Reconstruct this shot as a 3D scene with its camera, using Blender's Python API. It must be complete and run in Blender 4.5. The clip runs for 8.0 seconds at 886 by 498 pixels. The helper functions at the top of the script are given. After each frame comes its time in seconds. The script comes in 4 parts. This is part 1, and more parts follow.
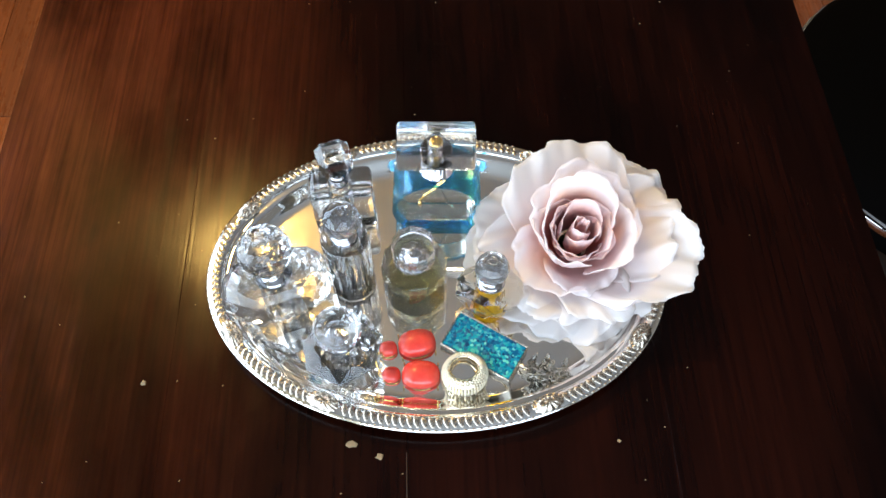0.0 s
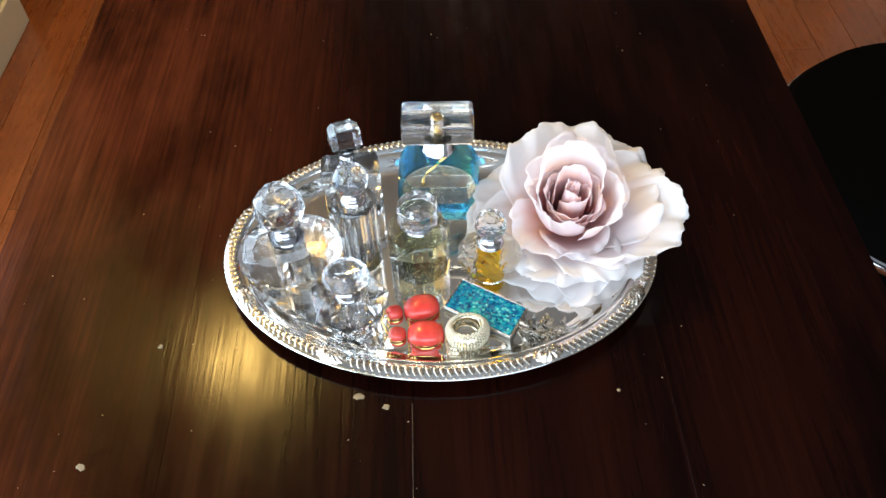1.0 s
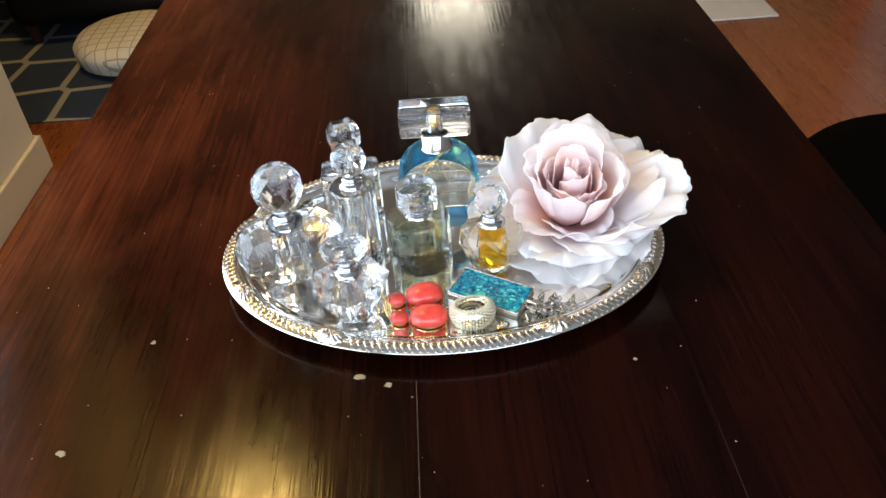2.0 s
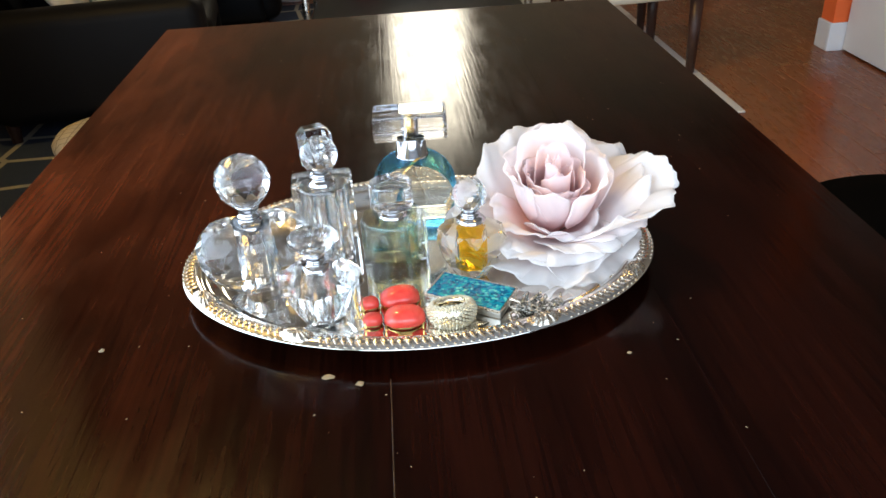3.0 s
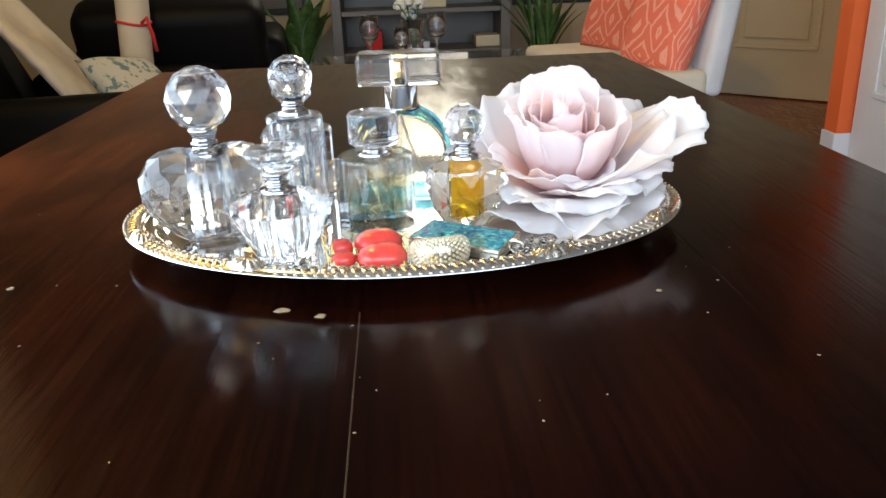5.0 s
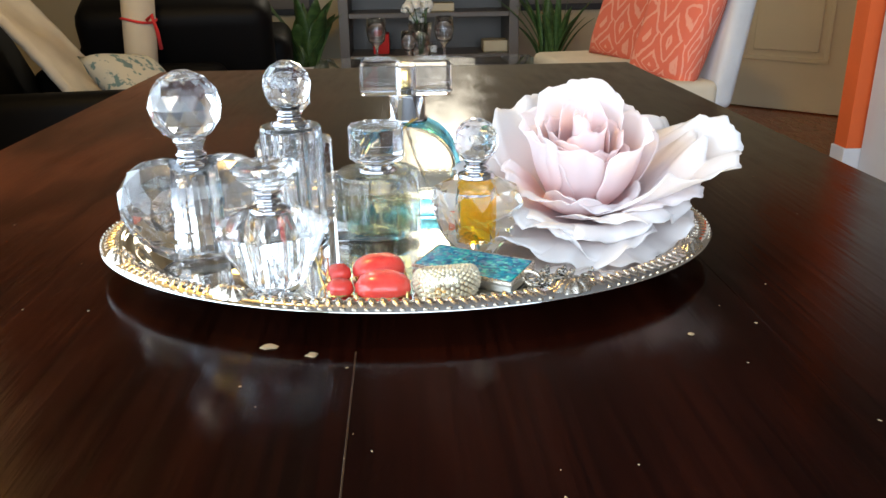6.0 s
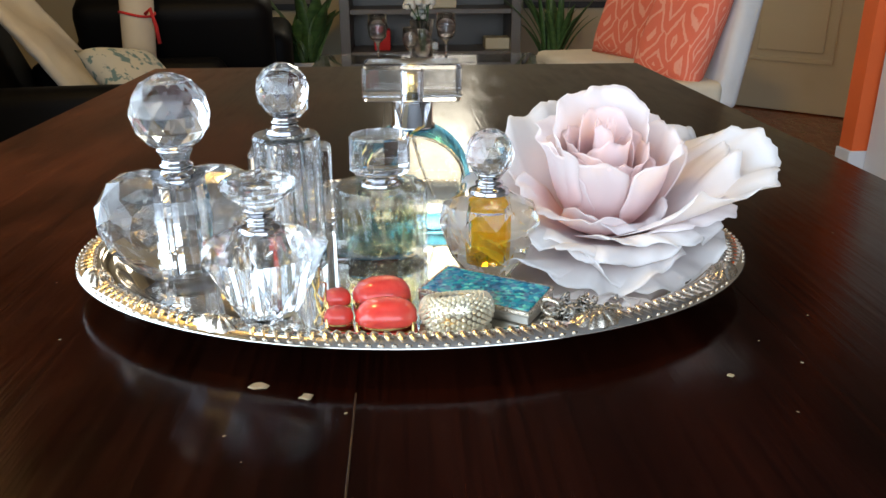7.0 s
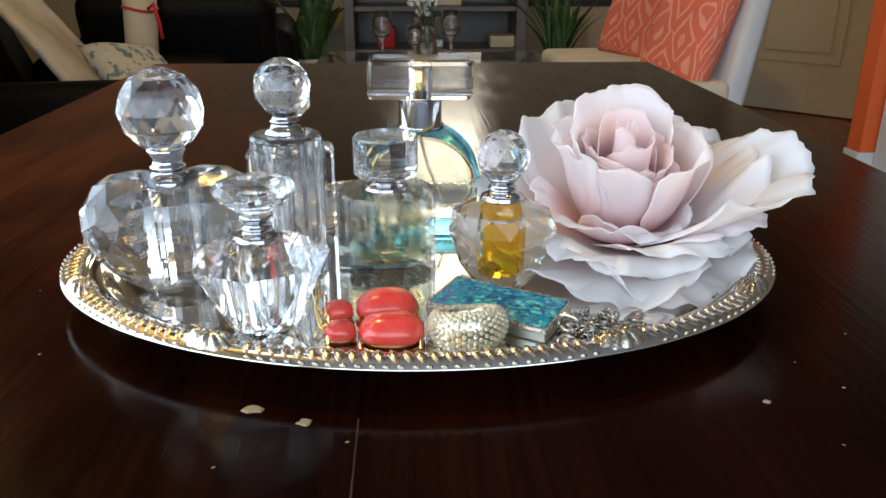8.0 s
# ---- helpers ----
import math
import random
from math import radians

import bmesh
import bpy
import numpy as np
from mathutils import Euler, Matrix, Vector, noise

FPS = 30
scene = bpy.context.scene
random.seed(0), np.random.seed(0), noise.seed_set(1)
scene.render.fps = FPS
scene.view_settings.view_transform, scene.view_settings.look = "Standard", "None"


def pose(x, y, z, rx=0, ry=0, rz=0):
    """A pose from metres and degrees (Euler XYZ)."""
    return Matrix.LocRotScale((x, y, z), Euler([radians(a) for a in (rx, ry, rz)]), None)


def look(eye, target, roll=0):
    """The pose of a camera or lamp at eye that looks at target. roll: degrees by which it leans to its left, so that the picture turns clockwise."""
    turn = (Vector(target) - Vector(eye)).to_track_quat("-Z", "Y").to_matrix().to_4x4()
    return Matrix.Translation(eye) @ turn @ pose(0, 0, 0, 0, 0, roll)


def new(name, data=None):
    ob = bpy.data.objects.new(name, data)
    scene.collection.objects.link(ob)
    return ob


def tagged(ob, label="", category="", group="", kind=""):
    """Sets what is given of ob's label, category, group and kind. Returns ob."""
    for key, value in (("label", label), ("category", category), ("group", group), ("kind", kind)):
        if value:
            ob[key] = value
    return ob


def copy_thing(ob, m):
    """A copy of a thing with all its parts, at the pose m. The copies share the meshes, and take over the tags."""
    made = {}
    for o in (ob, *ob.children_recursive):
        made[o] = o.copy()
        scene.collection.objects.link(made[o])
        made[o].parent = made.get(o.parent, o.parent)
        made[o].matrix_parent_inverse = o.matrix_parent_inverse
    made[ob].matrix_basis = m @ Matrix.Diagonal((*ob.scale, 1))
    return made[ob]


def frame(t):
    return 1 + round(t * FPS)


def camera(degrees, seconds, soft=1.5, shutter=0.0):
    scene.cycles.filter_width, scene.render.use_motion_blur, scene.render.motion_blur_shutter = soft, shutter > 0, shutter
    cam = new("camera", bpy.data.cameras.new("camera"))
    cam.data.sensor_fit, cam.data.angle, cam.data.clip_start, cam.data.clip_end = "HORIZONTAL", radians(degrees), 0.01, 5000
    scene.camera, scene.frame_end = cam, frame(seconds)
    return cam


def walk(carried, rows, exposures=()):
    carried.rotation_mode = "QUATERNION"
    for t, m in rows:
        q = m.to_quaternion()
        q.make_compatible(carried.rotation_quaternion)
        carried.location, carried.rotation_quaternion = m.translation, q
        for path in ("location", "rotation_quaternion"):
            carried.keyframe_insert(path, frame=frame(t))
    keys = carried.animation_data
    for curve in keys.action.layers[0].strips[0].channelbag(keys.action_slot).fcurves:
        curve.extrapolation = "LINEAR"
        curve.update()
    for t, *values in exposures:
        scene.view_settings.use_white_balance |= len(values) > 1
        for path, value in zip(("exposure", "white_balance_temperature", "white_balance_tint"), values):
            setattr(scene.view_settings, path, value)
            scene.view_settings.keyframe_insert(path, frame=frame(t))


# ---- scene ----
cam = camera(59.0, 8.0)
PATH = [
    (0, (-0.008, -0.276, 0.525), (0.025, 0.679, -1.232), 0.3),
    (0.5, (-0.008, -0.342, 0.505), (0.018, 0.762, -1.162), -0.4),
    (1, (-0.007, -0.402, 0.486), (0.012, 0.855, -1.07), -1.5),
    (1.2, (-0.006, -0.426, 0.466), (0.006, 0.907, -1.025), -2.4),
    (2.3, (-0.005, -0.499, 0.357), (0.009, 1.108, -0.833), -4.5),
    (2.5, (-0.009, -0.502, 0.343), (0.036, 1.124, -0.821), -3.8),
    (3, (-0.009, -0.506, 0.295), (0.073, 1.221, -0.71), -3.5),
    (3.5, (-0.011, -0.512, 0.25), (0.1, 1.321, -0.544), -3.2),
    (4, (-0.008, -0.5, 0.195), (0.084, 1.335, -0.596), -1.5),
    (4.5, (-0.004, -0.495, 0.167), (0.087, 1.367, -0.558), -2.2),
    (4.7, (-0.003, -0.489, 0.16), (0.085, 1.376, -0.555), -2.4),
    (5.8, (-0.007, -0.446, 0.154), (0.096, 1.423, -0.551), -1.0),
    (6, (-0.004, -0.437, 0.154), (0.085, 1.433, -0.548), -0.9),
    (6.5, (-0.005, -0.415, 0.153), (0.08, 1.454, -0.554), -0.7),
    (7, (-0.007, -0.399, 0.153), (0.085, 1.468, -0.557), -0.3),
    (7.5, (-0.008, -0.386, 0.151), (0.081, 1.479, -0.564), 0.0),
    (8, (-0.009, -0.374, 0.149), (0.077, 1.492, -0.566), 0.1),
]
walk(cam, [(t, look(eye, target, roll)) for t, eye, target, roll in PATH], [(0.0, 0.0), (4.7, 0.0), (5.8, 0.06), (6.5, -0.08), (8.0, -0.52)])

# ---- world, large lights ----
FLOOR, CEIL = -0.75, 2.0
world = bpy.data.worlds.new("world")
scene.world = world
world.use_nodes = True
wn = world.node_tree.nodes
sky = wn.new("ShaderNodeTexSky")
sky.sky_type = 'NISHITA'
sky.sun_disc = False
sky.sun_elevation, sky.sun_rotation = radians(38), radians(200)
world.node_tree.links.new(sky.outputs[0], wn["Background"].inputs[0])
wn["Background"].inputs[1].default_value = 0.1


def window_light(name, m, w, h, power, colour):
    lamp = bpy.data.lights.new(name, 'AREA')
    lamp.shape, lamp.size, lamp.size_y, lamp.energy, lamp.color = 'RECTANGLE', w, h, power, colour
    ob = new(name, lamp)
    ob.matrix_world = m
    return ob


# daylight in the far and side windows' openings; the near lamp is an added unseen fill
window_light("far_window_daylight", look((0.24, 4.98, 1.46), (0.24, 0, 1.46)), 0.5, 0.92, 25, (1.0, 0.90, 0.70))
window_light("side_window_daylight", look((-1.12, -0.525, 0.34), (1.0, -0.525, 0.34)), 2.72, 1.26, 80, (0.66, 0.82, 1.0))
window_light("near_window_daylight", look((0.3, -2.42, 0.82), (0.3, 0, 0.82)), 2.8, 2.1, 90, (0.66, 0.82, 1.0))


# ---- materials ----
class Mat:
    """A node material with a Principled shader; short ways to wire it."""

    def __init__(self, name, colour=(0.5, 0.5, 0.5), rough=0.5, metal=0.0, **more):
        self.m = bpy.data.materials.new(name)
        self.m.use_nodes = True
        self.t = self.m.node_tree
        self.p = self.t.nodes["Principled BSDF"]
        self.set("Base Color", (*colour, 1))
        self.set("Roughness", rough)
        self.set("Metallic", metal)
        for k, v in more.items():
            self.set(k.replace("_", " "), v)

    def set(self, key, value):
        self.p.inputs[key].default_value = value

    def node(self, kind, **inputs):
        n = self.t.nodes.new(kind)
        for k, v in inputs.items():
            n.inputs[k.replace("_", " ")].default_value = v
        return n

    def link(self, a, b):
        self.t.links.new(a, b)

    def coords(self, scale=(1, 1, 1), kind="Object"):
        tc = self.node("ShaderNodeTexCoord")
        mp = self.node("ShaderNodeMapping")
        mp.inputs["Scale"].default_value = scale
        self.link(tc.outputs[kind], mp.inputs[0])
        return mp.outputs[0]

    def noise(self, scale, detail=4, vec=None, rough=0.55):
        n = self.node("ShaderNodeTexNoise", Scale=scale, Detail=detail, Roughness=rough)
        if vec is not None:
            self.link(vec, n.inputs["Vector"])
        return n.outputs[0]

    def ramp(self, fac, stops):
        r = self.node("ShaderNodeValToRGB")
        el = r.color_ramp.elements
        while len(el) < len(stops):
            el.new(0.5)
        for e, (pos, col) in zip(el, stops):
            e.position = pos
            e.color = (*col, 1) if len(col) == 3 else col
        self.link(fac, r.inputs[0])
        return r.outputs[0]

    def mix(self, fac, a, b, mode='MIX'):
        n = self.t.nodes.new("ShaderNodeMix")
        n.data_type, n.blend_type = 'RGBA', mode
        for v, s in ((fac, n.inputs[0]), (a, n.inputs[6]), (b, n.inputs[7])):
            if isinstance(v, (int, float)):
                s.default_value = v
            elif isinstance(v, tuple):
                s.default_value = (*v, 1)
            else:
                self.link(v, s)
        return n.outputs[2]

    def to(self, key, out):
        self.link(out, self.p.inputs[key])

    def bump(self, height, strength, dist=0.001):
        b = self.node("ShaderNodeBump", Strength=strength, Distance=dist)
        self.link(height, b.inputs["Height"])
        self.link(b.outputs[0], self.p.inputs["Normal"])


def wood(name, dark, light, rough, grain=(14, 1.2, 14), coat=0.0, bump=0.15, gloss=0.36, worn_lit_side=None):
    w = Mat(name, rough=rough)
    v = w.coords(grain)
    fine = w.coords((grain[0] * 9, grain[1] * 2.5, grain[2] * 9))
    n1 = w.noise(1.0, 6, v)
    n2 = w.noise(2.0, 4, fine)
    blotch = w.noise(5.0, 3, w.coords())
    info = w.node("ShaderNodeObjectInfo")
    col = w.ramp(n1, [(0.3, dark), (0.72, light)])
    col = w.mix(0.45, col, w.ramp(n2, [(0.35, tuple(c * 0.55 for c in dark)), (0.7, light)]))
    col = w.mix(0.35, col, w.ramp(blotch, [(0.35, (0.55, 0.5, 0.5)), (0.65, (1.15, 1.1, 1.05))]), 'MULTIPLY')
    tone = w.ramp(info.outputs["Random"], [(0, (0.85, 0.83, 0.82)), (1, (1.1, 1.08, 1.07))])
    col = w.mix(1.0, col, tone, 'MULTIPLY')
    if worn_lit_side:
        # rubbed long edge, widened so its brown also paints in warm light
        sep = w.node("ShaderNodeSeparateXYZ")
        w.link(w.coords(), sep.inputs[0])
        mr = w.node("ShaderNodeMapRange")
        for i, val in ((1, worn_lit_side[0]), (2, worn_lit_side[1])):
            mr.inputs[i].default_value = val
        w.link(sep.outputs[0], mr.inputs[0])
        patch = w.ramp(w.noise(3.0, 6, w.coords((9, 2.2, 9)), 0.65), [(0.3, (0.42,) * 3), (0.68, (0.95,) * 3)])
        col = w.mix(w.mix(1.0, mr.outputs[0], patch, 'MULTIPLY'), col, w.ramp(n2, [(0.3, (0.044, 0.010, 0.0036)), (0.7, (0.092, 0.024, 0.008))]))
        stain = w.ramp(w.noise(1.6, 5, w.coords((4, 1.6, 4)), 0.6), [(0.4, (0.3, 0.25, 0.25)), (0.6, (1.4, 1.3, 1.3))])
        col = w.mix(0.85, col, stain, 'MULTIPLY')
    w.to("Base Color", col)
    rr = w.ramp(w.noise(9.0, 5, w.coords()), [(0.3, (rough * 0.8,) * 3), (0.7, (rough * 1.25,) * 3)])
    worn = w.ramp(w.noise(2.2, 6, w.coords((30, 5, 30)), 0.7), [(0.35, (0.7,) * 3), (0.65, (1.3,) * 3)])
    w.to("Roughness", w.mix(1.0, rr, worn, 'MULTIPLY'))
    w.bump(n2, bump, 0.0006)
    w.set("Specular IOR Level", gloss)
    if coat:
        w.set("Coat Weight", coat)
        w.set("Coat Roughness", 0.12)
    return w.m


def cloth(name, colour, scale=900, bump=0.4, vary=0.12, rough=0.9):
    c = Mat(name, colour, rough)
    n = c.noise(scale, 2, c.coords())
    big = c.noise(7, 4, c.coords())
    col = c.mix(1.0, colour, c.ramp(big, [(0.3, (1 - vary,) * 3), (0.7, (1.0,) * 3)]), 'MULTIPLY')
    c.to("Base Color", col)
    c.bump(n, bump, 0.001)
    return c.m


def paint(name, colour, rough=0.55):
    c = Mat(name, colour, rough)
    big = c.noise(2.5, 5, c.coords())
    c.to("Base Color", c.mix(1.0, colour, c.ramp(big, [(0.3, (0.92,) * 3), (0.7, (1.0,) * 3)]), 'MULTIPLY'))
    c.bump(c.noise(220, 2, c.coords()), 0.12, 0.001)
    return c.m


def glass(name, colour=(1, 1, 1), ior=1.5, rough=0.0, clear=0.28, haze=0.0):
    """Glass with a share that light passes straight through, and an optional pale diffuse share that brightens it."""
    c = Mat(name, colour, rough, Transmission_Weight=1.0, IOR=ior)
    tr = c.node("ShaderNodeBsdfTransparent")
    tr.inputs[0].default_value = (*colour, 1)
    mx = c.node("ShaderNodeMixShader", Fac=clear)
    c.link(c.p.outputs[0], mx.inputs[1])
    c.link(tr.outputs[0], mx.inputs[2])
    last = mx
    # haze puts brightness into the glass as a pale diffuse share
    if haze:
        df = c.node("ShaderNodeBsdfDiffuse", Color=(0.8, 0.9, 0.98, 1))
        tl = c.node("ShaderNodeBsdfTranslucent", Color=(0.85, 0.9, 0.95, 1))
        both = c.node("ShaderNodeMixShader", Fac=0.5)
        c.link(df.outputs[0], both.inputs[1])
        c.link(tl.outputs[0], both.inputs[2])
        last = c.node("ShaderNodeMixShader")
        c.link(c.ramp(c.noise(40, 2, c.coords()), [(0.3, (haze * 0.85,) * 3), (0.7, (haze * 1.15,) * 3)]), last.inputs[0])
        c.link(mx.outputs[0], last.inputs[1])
        c.link(both.outputs[0], last.inputs[2])
    c.link(last.outputs[0], c.t.nodes["Material Output"].inputs[0])
    return c.m


def metal(name, colour, rough, scratch=0.0, scale=60):
    c = Mat(name, colour, rough, 1.0)
    n = c.noise(scale, 5, c.coords())
    c.to("Roughness", c.ramp(n, [(0.35, (rough * 0.6,) * 3), (0.7, (rough * 1.5,) * 3)]))
    if scratch:
        c.bump(c.noise(scale * 0.6, 3, c.coords()), scratch, 0.0005)
    return c.m


# left half browner: lamp glow painted into the colour beyond the rubbed edge
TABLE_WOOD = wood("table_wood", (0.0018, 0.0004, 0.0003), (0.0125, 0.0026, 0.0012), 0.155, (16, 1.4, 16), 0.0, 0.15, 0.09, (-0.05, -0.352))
EDGE_WOOD = wood("table_edge_wood", (0.010, 0.004, 0.002), (0.046, 0.019, 0.009), 0.45, (20, 9, 20))
FLOOR_WOOD = wood("floor_wood", (0.17, 0.043, 0.011), (0.31, 0.096, 0.026), 0.3, (12, 0.9, 12), 0.15)
LEG_WOOD = wood("leg_wood", (0.03, 0.012, 0.008), (0.07, 0.03, 0.018), 0.4)
CHIP = Mat("bare_wood_chip", (0.25, 0.18, 0.10), 0.8).m
SILVER = metal("tray_silver", (0.83, 0.80, 0.75), 0.07, 0.04)
SILVER_CAST = metal("cast_silver", (0.58, 0.51, 0.42), 0.27, 0.35, 700)
CHROME = metal("chrome", (0.50, 0.50, 0.52), 0.09)
GOLD = metal("gold", (0.95, 0.67, 0.25), 0.18)
PALE_GOLD = metal("pale_gold", (0.88, 0.80, 0.62), 0.2)
STEEL = metal("dark_steel", (0.42, 0.40, 0.36), 0.3)
CRYSTAL = glass("crystal", (0.985, 0.995, 1.0), 1.52, 0.0, 0.10)
HOLLOW = glass("hollow_in_crystal", (0.99, 0.995, 1.0), 1.44, 0.0, 0.12)
THICK_CLEAR = glass("thick_clear_glass", (0.985, 0.995, 1.0), 1.45, 0.0, 0.35)
CLEAR = glass("clear_acrylic", (0.99, 0.99, 1.0), 1.45, 0.0, 0.15)
BLUE_GLASS = glass("blue_glass", (0.34, 0.74, 0.95), 1.48, 0.0, 0.5)
PALE_LIQUID = glass("pale_perfume", (0.97, 0.95, 0.86), 1.34, 0.0, 0.2)
GREEN_LIQUID = glass("yellow_green_perfume", (0.97, 0.95, 0.76), 0.97, 0.0, 0.5)
AMBER = glass("amber_perfume", (1.0, 0.62, 0.02), 0.93, 0.0, 0.12)
WHITE_PAINT = paint("white_paint", (0.66, 0.67, 0.70), 0.45)
CREAM_PAINT = paint("cream_paint", (0.62, 0.53, 0.35), 0.45)
BEIGE_WALL = paint("beige_wall", (0.64, 0.57, 0.40), 0.8)
FAR_WALL = paint("far_beige_wall", (0.55, 0.48, 0.33), 0.8)
PALE_WALL = paint("pale_wall", (0.72, 0.72, 0.71), 0.8)
ORANGE_WALL = paint("orange_wall", (0.75, 0.13, 0.025), 0.7)
CEILING = paint("ceiling_paint", (0.32, 0.32, 0.32), 0.9)
LEATHER = Mat("black_leather", (0.004, 0.0037, 0.004), 0.55)
LEATHER.set("Specular IOR Level", 0.12)
LEATHER.bump(LEATHER.noise(260, 3, LEATHER.coords()), 0.3, 0.001)
LEATHER = LEATHER.m
SUEDE = Mat("black_suede", (0.002, 0.0018, 0.0018), 0.9)
SUEDE.set("Specular IOR Level", 0.01)
SUEDE.bump(SUEDE.noise(400, 3, SUEDE.coords()), 0.3, 0.001)
SUEDE = SUEDE.m
WHITE_FABRIC = cloth("white_fabric", (0.60, 0.60, 0.61))
CREAM_FABRIC = cloth("cream_fabric", (0.66, 0.58, 0.45))
FUR = cloth("white_fleece", (0.64, 0.59, 0.51), 160, 1.0)
RED_CLOTH = cloth("red_ribbon", (0.6, 0.03, 0.03))
FLOOR_PATCH = cloth("white_floor_patch", (0.62, 0.60, 0.56), 300, 0.8)
TAUPE = paint("taupe_panel", (0.17, 0.15, 0.13), 0.5)
DARK_BRONZE = paint("dark_bronze", (0.12, 0.10, 0.082), 0.4)
FRAME_BLACK = paint("black_frame", (0.012, 0.011, 0.011), 0.35)
LEAF = Mat("leaf_green", (0.05, 0.11, 0.03), 0.45)
LEAF.to("Base Color", LEAF.ramp(LEAF.noise(9, 4, LEAF.coords((1, 1, 4))), [(0.3, (0.025, 0.07, 0.02)), (0.7, (0.09, 0.17, 0.045))]))
LEAF = LEAF.m
WHITE_FLOWER = cloth("white_blossom", (0.72, 0.72, 0.66), 300, 0.3)


def ikat_mat():
    """Coral cushion cloth with pale wavy concentric diamonds."""
    c = Mat("coral_ikat", (0.7, 0.2, 0.12), 0.9)
    v = c.coords((1, 1, 1), "Generated")
    wob = c.node("ShaderNodeTexNoise", Scale=5.0, Detail=3.0)
    c.link(v, wob.inputs["Vector"])
    warp = c.mix(0.09, v, wob.outputs[1])
    mp = c.node("ShaderNodeMapping")
    mp.inputs["Scale"].default_value = (2.6, 2.6, 1.7)
    c.link(warp, mp.inputs[0])
    vor = c.node("ShaderNodeTexVoronoi", Scale=1.0, Randomness=0.35)
    vor.distance = 'MANHATTAN'
    c.link(mp.outputs[0], vor.inputs["Vector"])
    mul = c.node("ShaderNodeMath")
    mul.operation = 'MULTIPLY'
    mul.inputs[1].default_value = 22.0
    c.link(vor.outputs["Distance"], mul.inputs[0])
    sine = c.node("ShaderNodeMath")
    sine.operation = 'SINE'
    c.link(mul.outputs[0], sine.inputs[0])
    c.to("Base Color", c.ramp(sine.outputs[0], [(0.45, (0.70, 0.15, 0.085)), (0.85, (0.76, 0.32, 0.22))]))
    c.bump(c.noise(500, 2, c.coords()), 0.3, 0.001)
    return c.m


def pattern_mat(name, a, b, scale, edge=0.5):
    c = Mat(name, a, 0.9)
    n = c.noise(scale, 3, c.coords())
    c.to("Base Color", c.ramp(n, [(edge - 0.03, a), (edge + 0.03, b)]))
    c.bump(c.noise(500, 2, c.coords()), 0.3, 0.001)
    return c.m


def trellis_mat():
    """Navy rug with a pale lattice."""
    c = Mat("navy_trellis_rug", (0.02, 0.03, 0.06), 0.95)
    mp = c.coords((4.5, 4.5, 4.5))
    vor = c.node("ShaderNodeTexVoronoi", Scale=1.0, Randomness=0.25)
    vor.feature, vor.voronoi_dimensions = 'DISTANCE_TO_EDGE', '2D'
    c.link(mp, vor.inputs["Vector"])
    c.to("Base Color", c.ramp(vor.outputs["Distance"], [(0.045, (0.26, 0.24, 0.20)), (0.06, (0.012, 0.022, 0.05))]))
    c.bump(c.noise(400, 2, c.coords()), 0.5, 0.002)
    return c.m


def quilt_mat():
    c = Mat("cream_quilted_cover", (0.6, 0.54, 0.42), 0.9)
    br = c.node("ShaderNodeTexBrick", Scale=1.0)
    c.link(c.coords((9, 9, 9)), br.inputs["Vector"])
    br.offset = 0.0
    for k, val in (("Color1", (0.60, 0.54, 0.42, 1)), ("Color2", (0.56, 0.5, 0.4, 1)), ("Mortar", (0.32, 0.27, 0.2, 1))):
        br.inputs[k].default_value = val
    br.inputs["Brick Width"].default_value = 0.35
    br.inputs["Row Height"].default_value = 0.35
    br.inputs["Mortar Size"].default_value = 0.02
    c.to("Base Color", br.outputs[0])
    return c.m


def opal_mat():
    """Crushed opal under resin: blue and green flakes with glints."""
    c = Mat("crushed_opal", (0.0, 0.3, 0.4), 0.2, Coat_Weight=0.25, Coat_Roughness=0.05)
    vor = c.node("ShaderNodeTexVoronoi", Scale=560.0, Randomness=1.0)
    c.link(c.coords((1, 1, 2.2)), vor.inputs["Vector"])
    sep = c.node("ShaderNodeSeparateColor")
    c.link(vor.outputs["Color"], sep.inputs[0])
    col = c.ramp(sep.outputs[0], [(0.0, (0.0, 0.05, 0.13)), (0.35, (0.0, 0.15, 0.28)), (0.62, (0.0, 0.27, 0.40)), (0.85, (0.01, 0.40, 0.38)), (0.97, (0.14, 0.62, 0.55))])
    c.to("Base Color", col)
    c.to("Roughness", c.ramp(sep.outputs[1], [(0, (0.08,) * 3), (1, (0.4,) * 3)]))
    c.bump(sep.outputs[2], 0.6, 0.0008)
    return c.m


def coral_mat():
    c = Mat("coral_stone", (0.82, 0.07, 0.05), 0.2, Subsurface_Weight=0.25, Subsurface_Radius=(0.004, 0.001, 0.0008), Coat_Weight=0.35)
    c.to("Base Color", c.ramp(c.noise(110, 3, c.coords()), [(0.3, (0.78, 0.05, 0.04)), (0.7, (0.88, 0.10, 0.07))]))
    return c.m


